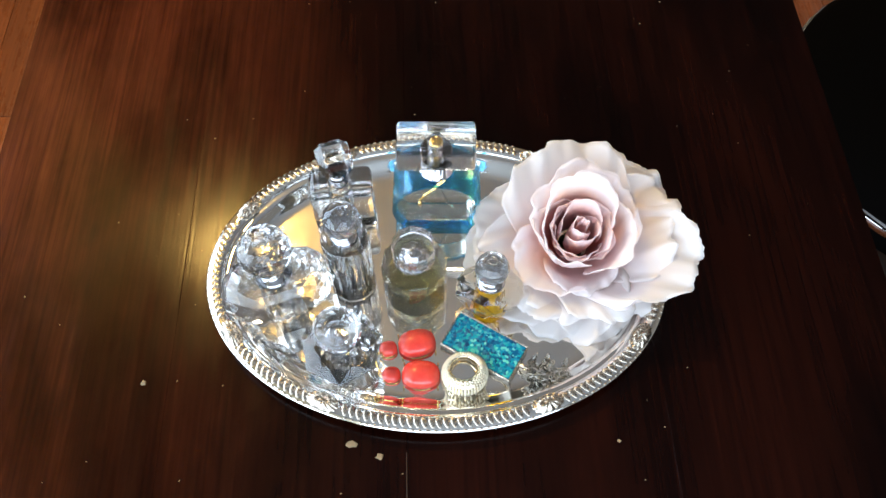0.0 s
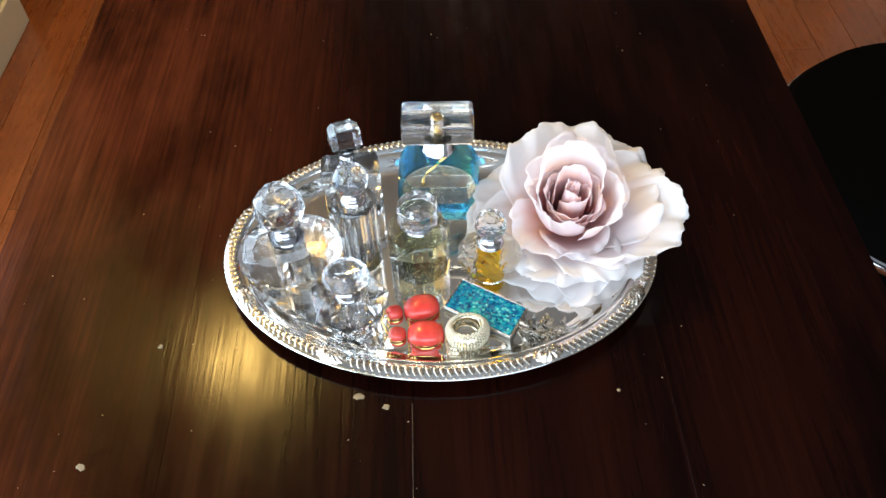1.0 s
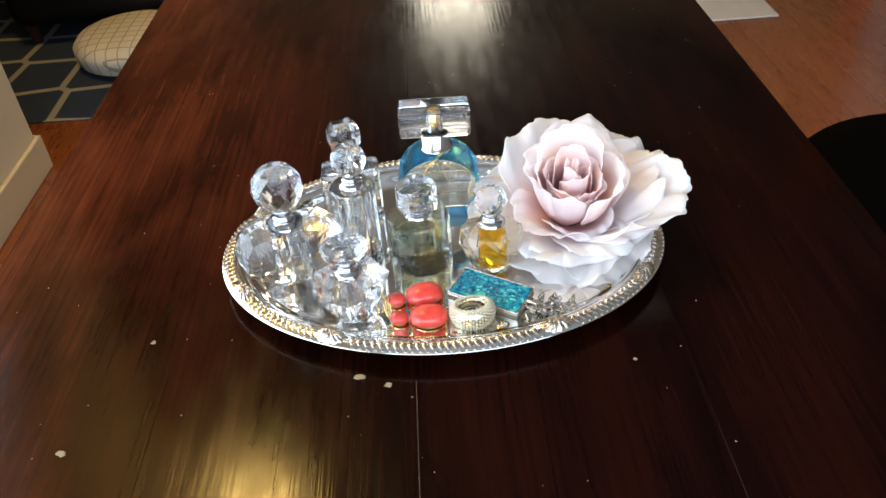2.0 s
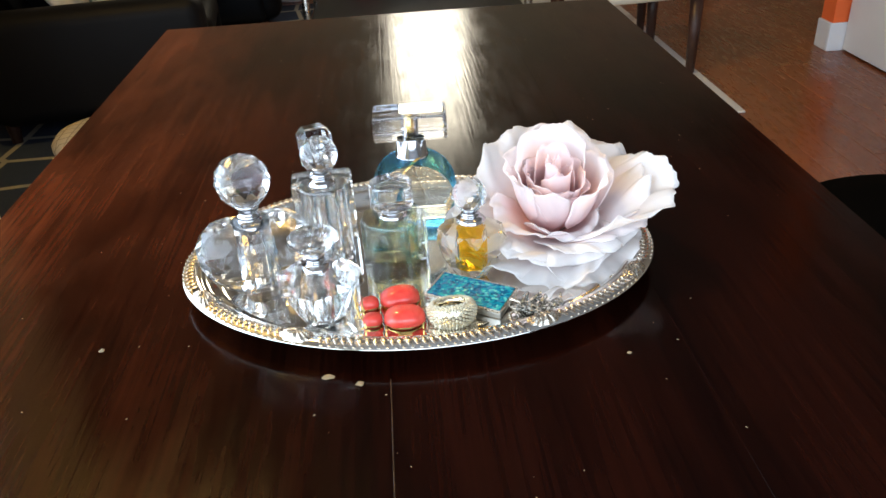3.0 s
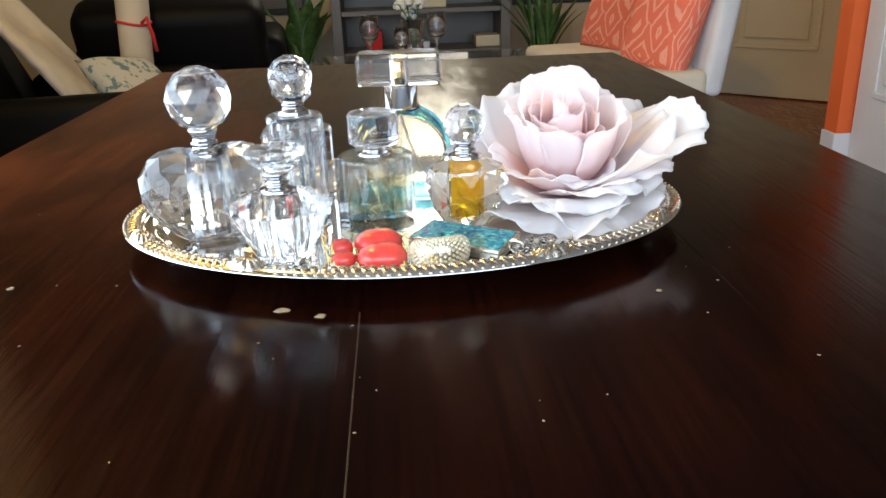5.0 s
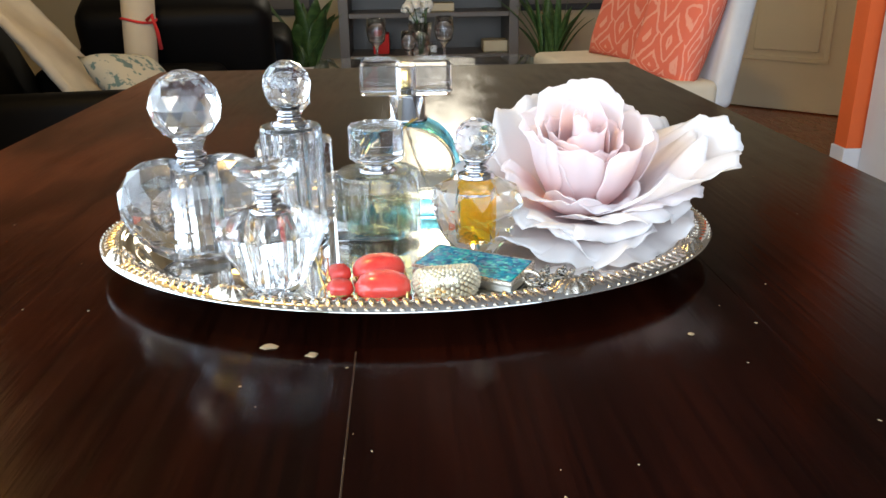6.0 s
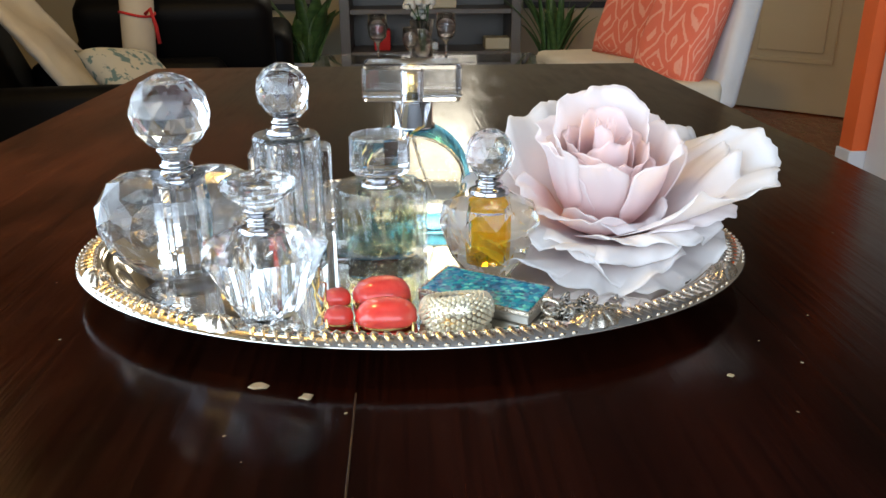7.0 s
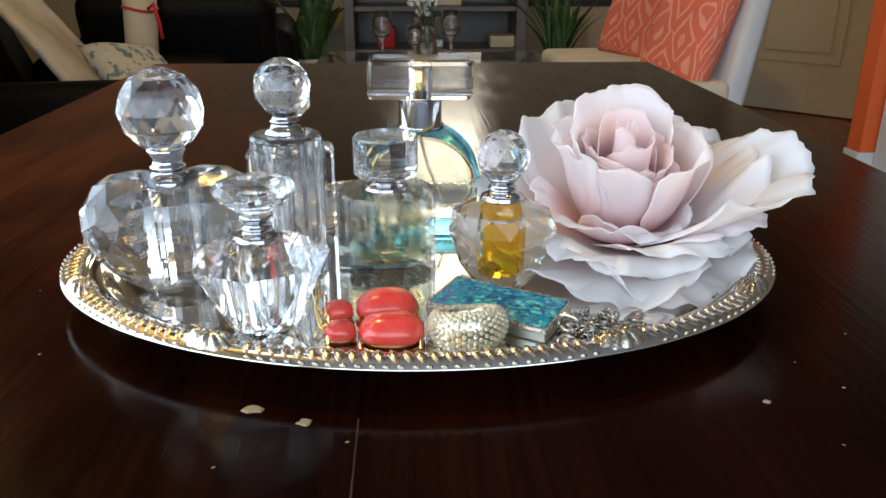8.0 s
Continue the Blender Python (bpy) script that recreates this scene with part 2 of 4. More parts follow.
def petal_mat(name, base, tip):
    """Woven silk petal: dyed pink at the root, pale at the rim."""
    c = Mat(name, tip, 0.75, Sheen_Weight=0.15)
    at = c.node("ShaderNodeAttribute")
    at.attribute_name = "along"
    n = c.noise(60, 3, c.coords())
    mixf = c.node("ShaderNodeMath")
    mixf.operation = 'MULTIPLY_ADD'
    c.link(n, mixf.inputs[0])
    mixf.inputs[1].default_value = 0.22
    c.link(at.outputs["Fac"], mixf.inputs[2])
    col = c.ramp(mixf.outputs[0], [(0.25, base), (0.95, tip)])
    c.to("Base Color", col)
    weave = c.noise(1500, 1, c.coords())
    c.bump(weave, 0.3, 0.0005)
    tr = c.node("ShaderNodeBsdfTranslucent")
    c.link(col, tr.inputs[0])
    mx = c.node("ShaderNodeMixShader", Fac=0.62)
    out = c.t.nodes["Material Output"]
    c.link(c.p.outputs[0], mx.inputs[1])
    c.link(tr.outputs[0], mx.inputs[2])
    c.link(mx.outputs[0], out.inputs[0])
    return c.m


def lamp_mat():
    c = Mat("warm_lamp_glass", (0.9, 0.8, 0.6), 0.4)
    c.set("Emission Color", (1.0, 0.63, 0.17, 1))
    c.set("Emission Strength", 225.0)
    return c.m


IKAT, OPAL, CORAL, QUILT, TRELLIS = ikat_mat(), opal_mat(), coral_mat(), quilt_mat(), trellis_mat()
TEAL_PRINT = pattern_mat("teal_print", (0.50, 0.49, 0.43), (0.12, 0.20, 0.21), 26, 0.56)
PETAL_IN = petal_mat("petal_inner", (0.98, 0.63, 0.615), (0.97, 0.86, 0.855))
PETAL_MID = petal_mat("petal_middle", (0.98, 0.72, 0.70), (0.97, 0.915, 0.91))
PETAL_OUT = petal_mat("petal_outer", (0.96, 0.85, 0.84), (0.95, 0.92, 0.91))


# ---- mesh helpers ----
def finish(name, bm, material, smooth=False):
    me = bpy.data.meshes.new(name)
    bm.to_mesh(me)
    bm.free()
    me.materials.append(material)
    if smooth:
        for p in me.polygons:
            p.use_smooth = True
    return me


def part(name, bm, material, parent, label="", smooth=False, at=None):
    ob = new(name, finish(name, bm, material, smooth))
    ob.parent = parent
    if at is not None:
        ob.matrix_basis = at
    return tagged(ob, label) if label else ob


def thing(name, m, label, category, group="", kind=""):
    ob = new(name)
    ob.empty_display_size = 0.02
    ob.matrix_basis = m
    return tagged(ob, label, category, group, kind)


def solid(name, bm, material, label, category="", kind="structure", smooth=False):
    return tagged(new(name, finish(name, bm, material, smooth)), label, category, "", kind)


def box(x0, x1, y0, y1, z0, z1, bevel=0.0, seg=2, bm=None):
    bm = bm or bmesh.new()
    vs = [bm.verts.new((x, y, z)) for z in (z0, z1) for x, y in ((x0, y0), (x1, y0), (x1, y1), (x0, y1))]
    fs = [(3, 2, 1, 0), (4, 5, 6, 7), (0, 1, 5, 4), (1, 2, 6, 5), (2, 3, 7, 6), (3, 0, 4, 7)]
    faces = [bm.faces.new([vs[i] for i in f]) for f in fs]
    if bevel:
        es = list({e for f in faces for e in f.edges})
        bmesh.ops.bevel(bm, geom=es, offset=bevel, segments=seg, affect='EDGES', profile=0.5)
    return bm


def lathe(profile, n=32, bm=None, cx=0.0, cy=0.0, flip=False, turn=0.0, sx=1.0, sy=1.0):
    """Spins (radius, height) rows into a closed skin."""
    bm = bm or bmesh.new()
    rings = []
    for r, z in profile:
        if r <= 1e-7:
            rings.append([bm.verts.new((cx, cy, z))])
        else:
            rings.append([bm.verts.new((cx + sx * r * math.cos(turn + 2 * math.pi * i / n), cy + sy * r * math.sin(turn + 2 * math.pi * i / n), z)) for i in range(n)])
    made = []
    for a, b in zip(rings, rings[1:]):
        for i in range(n):
            j = (i + 1) % n
            if len(a) == 1:
                f = [a[0], b[j], b[i]]
            elif len(b) == 1:
                f = [a[i], a[j], b[0]]
            else:
                f = [a[i], a[j], b[j], b[i]]
            made.append(bm.faces.new(f[::-1] if flip else f))
    for ring, up in ((rings[0], False), (rings[-1], True)):
        if len(ring) > 1:
            made.append(bm.faces.new(ring if up != flip else ring[::-1]))
    return bm


def tube(points, r, n=8, closed=False, bm=None):
    bm = bm or bmesh.new()
    pts = [Vector(p) for p in points]
    rings = []
    for i, p in enumerate(pts):
        a = pts[i - 1] if i or closed else p
        b = pts[(i + 1) % len(pts)] if i + 1 < len(pts) or closed else p
        d = (b - a).normalized()
        side = d.cross(Vector((0.13, 0.31, 0.94))).normalized()
        up = side.cross(d)
        rings.append([bm.verts.new(p + r * (math.cos(2 * math.pi * k / n) * side + math.sin(2 * math.pi * k / n) * up)) for k in range(n)])
    pairs = list(zip(rings, rings[1:])) + ([(rings[-1], rings[0])] if closed else [])
    for a, b in pairs:
        for k in range(n):
            bm.faces.new([a[k], b[k], b[(k + 1) % n], a[(k + 1) % n]])
    if not closed:
        bm.faces.new(rings[0])
        bm.faces.new(rings[-1][::-1])
    return bm


def blob(bm, m, u=8, v=6):
    bmesh.ops.create_uvsphere(bm, u_segments=u, v_segments=v, radius=1.0, matrix=m)
    return bm


def ico(bm, m, sub=1):
    bmesh.ops.create_icosphere(bm, subdivisions=sub, radius=1.0, matrix=m)
    return bm


def scaled(x, y, z, sx, sy, sz, rz=0.0, rx=0.0):
    return pose(x, y, z, rx, 0, rz) @ Matrix.Diagonal((sx, sy, sz, 1))


def cushion(w, h, d, n=14, bm=None, m=Matrix()):
    """A soft square cushion standing in its xz plane."""
    bm = bm or bmesh.new()
    for s in (-1, 1):
        g = [[None] * (n + 1) for _ in range(n + 1)]
        for i in range(n + 1):
            for j in range(n + 1):
                u, v = 2 * i / n - 1, 2 * j / n - 1
                puff = max(0, (1 - u ** 4) * (1 - v ** 4)) ** 0.5
                pinch = 1 - 0.06 * (u * u + v * v - u * u * v * v) + 0.06 * u * u * v * v
                g[i][j] = bm.verts.new(m @ Vector((u * w / 2 * pinch, s * d / 2 * puff, v * h / 2 * pinch)))
        for i in range(n):
            for j in range(n):
                f = [g[i][j], g[i + 1][j], g[i + 1][j + 1], g[i][j + 1]]
                bm.faces.new(f if s < 0 else f[::-1])
    bmesh.ops.remove_doubles(bm, verts=bm.verts, dist=1e-5)
    return bm


# ---- the room ----
def wall(name, x0, x1, y0, y1, z0, z1, material, label):
    return solid(name, box(x0, x1, y0, y1, z0, z1), material, label, "wall")


YB = 5.0
# far wall with a real window opening
far = bmesh.new()
WX0, WX1, WZ0, WZ1 = -0.02, 0.50, 0.99, 1.93
for x0, x1, z0, z1 in ((-3.2, WX0, FLOOR, CEIL), (WX1, 2.7, FLOOR, CEIL), (WX0, WX1, FLOOR, WZ0), (WX0, WX1, WZ1, CEIL)):
    box(x0, x1, YB, YB + 0.12, z0, z1, bm=far)
solid("wall_north", far, FAR_WALL, "beige painted wall behind the plants", "wall")
win = thing("window_1", Matrix(), "white framed window in the beige wall", "window", kind="structure")
wf = bmesh.new()
for x0, x1, z0, z1 in ((WX0 - 0.05, WX0, WZ0 - 0.05, WZ1 + 0.05), (WX1, WX1 + 0.05, WZ0 - 0.05, WZ1 + 0.05), (WX0, WX1, WZ0 - 0.05, WZ0), (WX0, WX1, WZ1, WZ1 + 0.05)):
    box(x0, x1, YB - 0.025, YB - 0.003, z0, z1, 0.003, bm=wf)
part("window_frame", wf, WHITE_PAINT, win)
# unseen closing wall, dark so the table's far left reflects less
wall("wall_west_far", -3.32, -3.2, 1.31, YB, FLOOR, CEIL, TAUPE, "unseen dark taupe side wall, toned to darken the table's reflection")
wall("wall_west_return", -3.2, -1.21, 1.31, 1.43, FLOOR, CEIL, BEIGE_WALL, "beige painted return wall")
west = bmesh.new()
for y0, y1, z0, z1 in ((-2.5, -1.9, FLOOR, CEIL), (0.85, 1.43, FLOOR, CEIL), (-1.9, 0.85, FLOOR, -0.30), (-1.9, 0.85, 0.98, CEIL)):
    box(-1.21, -1.09, y0, y1, z0, z1, bm=west)
solid("wall_west", west, BEIGE_WALL, "beige painted wall with a window and white baseboard", "wall")
win = thing("window_2", Matrix(), "white framed window beside the table", "window", kind="structure")
wf = bmesh.new()
for y0, y1, z0, z1 in ((-1.95, -1.9, -0.35, 1.03), (0.85, 0.90, -0.35, 1.03), (-1.9, 0.85, -0.35, -0.30), (-1.9, 0.85, 0.98, 1.03)):
    box(-1.087, -1.065, y0, y1, z0, z1, 0.003, bm=wf)
part("window_frame", wf, WHITE_PAINT, win)
# mostly out of view; its dark tone holds down reflections on the right
wall("wall_east", 1.95, 2.02, -2.5, 2.70, FLOOR, CEIL, TAUPE, "dark taupe wall, mostly unseen, toned to darken the table's right")
wall("wall_east_end", 1.85, 2.02, 2.703, 2.80, FLOOR, CEIL, ORANGE_WALL, "bright orange end of a wall")
wall("wall_east_far", 2.62, 2.74, 2.4, YB, FLOOR, CEIL, ORANGE_WALL, "bright orange wall beyond the doorway")
wall("wall_hall", 2.02, 2.62, 2.4, 2.5, FLOOR, CEIL, BEIGE_WALL, "plain wall closing the hall")
# unseen wall behind the camera, kept pale and opened for the added fill
near = bmesh.new()
for x0, x1, z0, z1 in ((-1.09, -1.088, FLOOR, CEIL), (1.71, 1.95, FLOOR, CEIL), (-1.088, 1.71, FLOOR, -0.24), (-1.088, 1.71, 1.88, CEIL)):
    box(x0, x1, -2.52, -2.40, z0, z1, bm=near)
solid("wall_south", near, PALE_WALL, "unseen pale wall with a wide opening for the added fill light", "wall")
# ceiling stays out of view; its grey limits what table and glass reflect
solid("ceiling", box(-3.3, 2.74, -2.52, YB, CEIL, CEIL + 0.1), CEILING, "plain grey unseen ceiling, toned to limit reflections", "ceiling")
bb = bmesh.new()
box(-1.088, -1.075, -2.38, 1.443, FLOOR, FLOOR + 0.10, 0.004, bm=bb)
box(-1.21, -1.088, 1.432, 1.445, FLOOR, FLOOR + 0.10, 0.004, bm=bb)
solid("baseboard_west", bb, CREAM_PAINT, "cream painted baseboard along the wall", "baseboard")
bb = bmesh.new()
box(1.835, 1.935, 2.69, 2.702, FLOOR, FLOOR + 0.12, 0.004, bm=bb)
box(1.836, 1.849, 2.702, 2.80, FLOOR, FLOOR + 0.12, 0.004, bm=bb)
solid("baseboard_east", bb, WHITE_PAINT, "white baseboard under the orange wall end", "baseboard")
bb = bmesh.new()
box(-3.2, 2.6, YB - 0.015, YB - 0.002, FLOOR, FLOOR + 0.1, 0.004, bm=bb)
solid("baseboard_north", bb, WHITE_PAINT, "white painted baseboard along the wall", "baseboard")


def panel_door(name, m, width, height, material, label, hinges=True):
    """A moulded two-panel door leaf; hinge side at x = width."""
    d = thing(name, m, label, "door", kind="structure")
    part("leaf", box(0, width, -0.018, 0.018, 0.008, height, 0.003), material, d)
    for z0, z1 in ((0.29, 0.86), (1.02, height - 0.15)):
        for s in (-1, 1):
            fr = bmesh.new()
            x0, x1 = 0.11, width - 0.11
            y0, y1 = sorted((s * 0.0175, s * 0.026))
            for a in ((x0, x1, z0, z0 + 0.025), (x0, x1, z1 - 0.025, z1), (x0, x0 + 0.025, z0 + 0.025, z1 - 0.025), (x1 - 0.025, x1, z0 + 0.025, z1 - 0.025)):
                box(a[0], a[1], y0, y1, a[2], a[3], 0.004, bm=fr)
            part("panel_moulding", fr, material, d)
            part("door_panel", box(x0 + 0.06, x1 - 0.06, y0, y1 - 0.002 if s > 0 else y1, z0 + 0.06, z1 - 0.06, 0.006), material, d)
    if hinges:
        for z in (0.42, 1.7):
            part("hinge", lathe([(0.006, z), (0.006, z + 0.09)], 10, cx=width + 0.004, cy=-0.02), STEEL, d, "dull metal hinge")
    return d


# the cream door stands ajar at an angle, hinged by the orange wall
hx, hy, fx, fy = 2.51, 3.92, 2.00, 4.42
ang = math.degrees(math.atan2(hy - fy, hx - fx))
panel_door("door_1", pose(fx, fy, FLOOR, 0, 0, ang), math.hypot(hx - fx, hy - fy), 2.02, CREAM_PAINT, "cream painted panelled door standing ajar")
solid("door_trim", box(2.535, 2.6, 3.84, 3.91, FLOOR, 1.34, 0.004), CREAM_PAINT, "cream painted door frame post beside the hinges", "door frame")
panel_door("door_2", pose(1.922, 2.685, FLOOR, 0, 0, -90), 0.42, 2.02, WHITE_PAINT, "white painted narrow panelled closet door", False)

# the warm ceiling lamp
lamp = thing("ceiling_lamp", pose(-0.71, 1.10, CEIL), "round ceiling lamp with a glowing warm glass bowl", "ceiling lamp")
part("canopy", lathe([(0.0, -0.001), (0.09, -0.001), (0.085, -0.03), (0.0, -0.03)][::-1], 32), CHROME, lamp, "metal canopy", True)
part("bowl", lathe([(0.0, -0.12), (0.05, -0.112), (0.09, -0.088), (0.113, -0.05), (0.118, -0.032), (0.0, -0.03)], 32), lamp_mat(), lamp, "glowing frosted glass bowl", True)


# ---- the table ----
TX0, TX1, TY0, TY1 = -0.357, 0.333, -0.86, 0.748
table = thing("dining_table", pose(0, 0, 0), "dark espresso stained wooden table with worn plank top", "table")
part("apron", box(TX0 + 0.05, TX1 - 0.05, TY0 + 0.05, TY1 - 0.05, -0.125, -0.0405, 0.003), TABLE_WOOD, table)
for lx in (TX0 + 0.03, TX1 - 0.10):
    for ly in (TY0 + 0.03, TY1 - 0.10):
        part("leg", box(lx, lx + 0.07, ly, ly + 0.07, FLOOR, -0.0405, 0.005), TABLE_WOOD, table)
edges = [TX0, -0.193, -0.027, 0.152, TX1]
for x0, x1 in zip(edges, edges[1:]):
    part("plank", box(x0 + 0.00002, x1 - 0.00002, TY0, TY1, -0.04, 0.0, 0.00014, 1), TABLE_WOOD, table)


part("worn_joint", box(-0.0274, -0.0267, TY0 + 0.01, -0.145, -0.002, 0.00010, 0.00008, 1), EDGE_WOOD, table, "pale rubbed edge along a plank joint")


def flake(x, y, sx, sy, seed):
    rng = random.Random(seed)
    n = 9
    bm = bmesh.new()
    ring = [(x + sx * math.cos(2 * math.pi * i / n) * rng.uniform(0.55, 1.1), y + sy * math.sin(2 * math.pi * i / n) * rng.uniform(0.55, 1.1)) for i in range(n)]
    lo = [bm.verts.new((a, b, 0.0002)) for a, b in ring]
    hi = [bm.verts.new((x + (a - x) * 0.8, y + (b - y) * 0.8, 0.0007)) for a, b in ring]
    bm.faces.new(hi)
    for i in range(n):
        bm.faces.new([lo[i], lo[(i + 1) % n], hi[(i + 1) % n], hi[i]])
    return bm


for i, (x, y, sx, sy) in enumerate(((-0.064, -0.138, 0.0042, 0.0032), (-0.045, -0.147, 0.0034, 0.0026), (0.116, -0.141, 0.0016, 0.0013),
                                    (-0.21, -0.091, 0.0022, 0.0026), (-0.245, -0.182, 0.004, 0.0028))):
    part("chip", flake(x, y, sx, sy, i), CHIP, table, "small pale chip in the dark finish")
dust = bmesh.new()
rng = random.Random(8)
for i in range(150):
    x, y, s = rng.uniform(-0.33, 0.31), rng.uniform(-0.36, 0.55), rng.uniform(0.0002, 0.00055)
    if ((x + 0.004) / 0.17) ** 2 + ((y + 0.0155) / 0.125) ** 2 > 1:
        ico(dust, scaled(x, y, 0.0002, s * rng.uniform(1, 2.2), s, s * 0.5, rng.uniform(0, 180)), 1)
tagged(new("dust_specks", finish("dust_specks", dust, CHIP)), "tiny pale specks of dust on the dark tabletop", "dust", "", "stuff")


# ---- the tray ----
TA, TB, TZ = 0.168, 0.1205, 0.003
tray = thing("serving_tray", pose(-0.0035, -0.0155, 0, 0, 0, -2.0), "oval polished silver tray with a gadroon and shell border", "tray")


def oval(d, z, n, bm):
    return [bm.verts.new(((TA - d) * math.cos(2 * math.pi * i / n), (TB - d) * math.sin(2 * math.pi * i / n), z)) for i in range(n)]


def tray_body():
    bm = bmesh.new()
    n = 160
    prof = [(0.031, TZ), (0.027, TZ + 0.0003), (0.0245, 0.0042), (0.0215, 0.0068), (0.0185, 0.0095), (0.0165, 0.0112), (0.0145, 0.0118), (0.0132, 0.0114),
            (0.0122, 0.0128), (0.0108, 0.0142), (0.006, 0.0150), (0.002, 0.0140), (0.0005, 0.0129), (0.0, 0.0124), (0.0009, 0.0120), (0.0040, 0.0116), (0.013, 0.0098), (0.02, 0.0060), (0.026, 0.0015), (0.031, 0.0006)]
    rings = [oval(d, z, n, bm) for d, z in prof]
    for a, b in zip(rings, rings[1:]):
        for i in range(n):
            bm.faces.new([a[i], b[i], b[(i + 1) % n], a[(i + 1) % n]])
    bm.faces.new(rings[0])
    bm.faces.new(rings[-1][::-1])
    bmesh.ops.recalc_face_normals(bm, faces=bm.faces)
    return bm


pan = part("pan", tray_body(), SILVER, tray, "mirror-bright silver pan")
for p in pan.data.polygons:
    p.use_smooth = len(p.vertices) == 4

# arc-length steps round the border
steps, total = [], 0.0
N = 2000
for i in range(N):
    a0, a1 = 2 * math.pi * i / N, 2 * math.pi * (i + 1) / N
    total += math.hypot((TA - 0.006) * (math.cos(a1) - math.cos(a0)), (TB - 0.006) * (math.sin(a1) - math.sin(a0)))
    steps.append((total, a1))


def border_at(s, d):
    s = s % total
    a = next(a for t, a in steps if t >= s)
    x, y = (TA - d) * math.cos(a), (TB - d) * math.sin(a)
    out = math.degrees(math.atan2(math.sin(a) / (TB - d), math.cos(a) / (TA - d)))
    return x, y, out


shell_s = [t for k in (27, 62, 118, 153, 207, 242, 298, 333) for t, a in [min(steps, key=lambda q: abs(q[1] - radians(k)))]]
count = 178
lobe_mesh = finish("gadroon", blob(bmesh.new(), Matrix.Diagonal((0.0048, 0.0022, 0.0011, 1)), 8, 6), SILVER_CAST, True)
bead_mesh = finish("bead", blob(bmesh.new(), Matrix.Diagonal((0.0008, 0.0014, 0.0006, 1)), 6, 4), SILVER_CAST, True)
for i in range(count):
    s = total * i / count
    if min(abs((s - q + total / 2) % total - total / 2) for q in shell_s) < 0.0125:
        continue
    x, y, out = border_at(s, 0.0062)
    ob = new("gadroon", lobe_mesh)
    ob.parent = tray
    ob.matrix_basis = pose(x, y, 0.0143, 0, 0, out) @ pose(0, 0, 0, 0, 12, 24)
    x, y, out = border_at(s + total / count / 2, 0.0012)
    ob = new("bead", bead_mesh)
    ob.parent = tray
    ob.matrix_basis = pose(x, y, 0.0137, 0, 0, out)


def shell():
    """A fan of ribs with a scroll at each side, in one skin."""
    bm = bmesh.new()
    na, nr = 56, 9
    rows = []
    for j in range(nr + 1):
        v = j / nr
        row = []
        for i in range(na):
            a = 2 * math.pi * i / na
            fan = 0.5 + 0.5 * math.cos(a)
            rib = 0.5 + 0.5 * math.cos(a * 13)
            rim = 1 + 0.10 * rib * fan
            h = (0.0046 * (1 - v ** 2.2) * (0.45 + 0.55 * fan) + 0.0013 * rib * math.sin(math.pi * v) + 0.0012 * math.sin(5 * math.pi * v) * (1 - fan) * (v < 0.95))
            row.append(bm.verts.new((0.0062 * v * rim * math.cos(a) - 0.001, 0.0122 * v * rim * math.sin(a), h - 0.0014)))
        rows.append(row)
    bmesh.ops.pointmerge(bm, verts=rows[0], merge_co=rows[0][0].co.copy())
    bm.verts.ensure_lookup_table()
    top = [v for v in bm.verts if v not in set(sum(rows[1:], []))][0]
    for i in range(na):
        bm.faces.new([top, rows[1][i], rows[1][(i + 1) % na]])
    for a, b in zip(rows[1:], rows[2:]):
        for i in range(na):
            bm.faces.new([a[i], b[i], b[(i + 1) % na], a[(i + 1) % na]])
    bmesh.ops.recalc_face_normals(bm, faces=bm.faces)
    return bm


shell_mesh = finish("shell", shell(), SILVER_CAST, True)
for q in shell_s:
    x, y, out = border_at(q, 0.0065)
    ob = new("shell", shell_mesh)
    ob.parent = tray
    ob.matrix_basis = pose(x, y, 0.0150, 0, 0, out)


# ---- perfume bottles ----
def collar(parent, z0, z1, r, at=(0, 0), flare=1.55):
    h = z1 - z0
    steps = ((flare, 0), (flare, 0.06), (flare * 0.93, 0.11), (flare * 0.95, 0.15), (flare * 0.78, 0.22), (1.12, 0.32), (1.02, 0.40), (1.17, 0.44), (1.17, 0.52), (0.98, 0.56),
             (0.95, 0.68), (1.06, 0.78), (1.22, 0.90), (1.26, 1.0))
    prof = [(r * q, z0 + f * h) for q, f in steps]
    return part("collar", lathe(prof, 36, cx=at[0], cy=at[1]), CHROME, parent, "shiny ringed chrome collar", True)


def cut_ball(r, z, seed=0, n=11):
    """A ball cut into rows of triangular facets, with small flats above and below."""
    rings = []
    for k, lat in enumerate((-76, -50, -25, 0, 25, 50, 76)):
        c, q = r * math.cos(radians(lat)), r * math.sin(radians(lat))
        rings.append([(c * math.cos(2 * math.pi * (i + 0.5 * (k % 2)) / n + seed), c * math.sin(2 * math.pi * (i + 0.5 * (k % 2)) / n + seed), z + q) for i in range(n)])
    return facet_rings(rings)


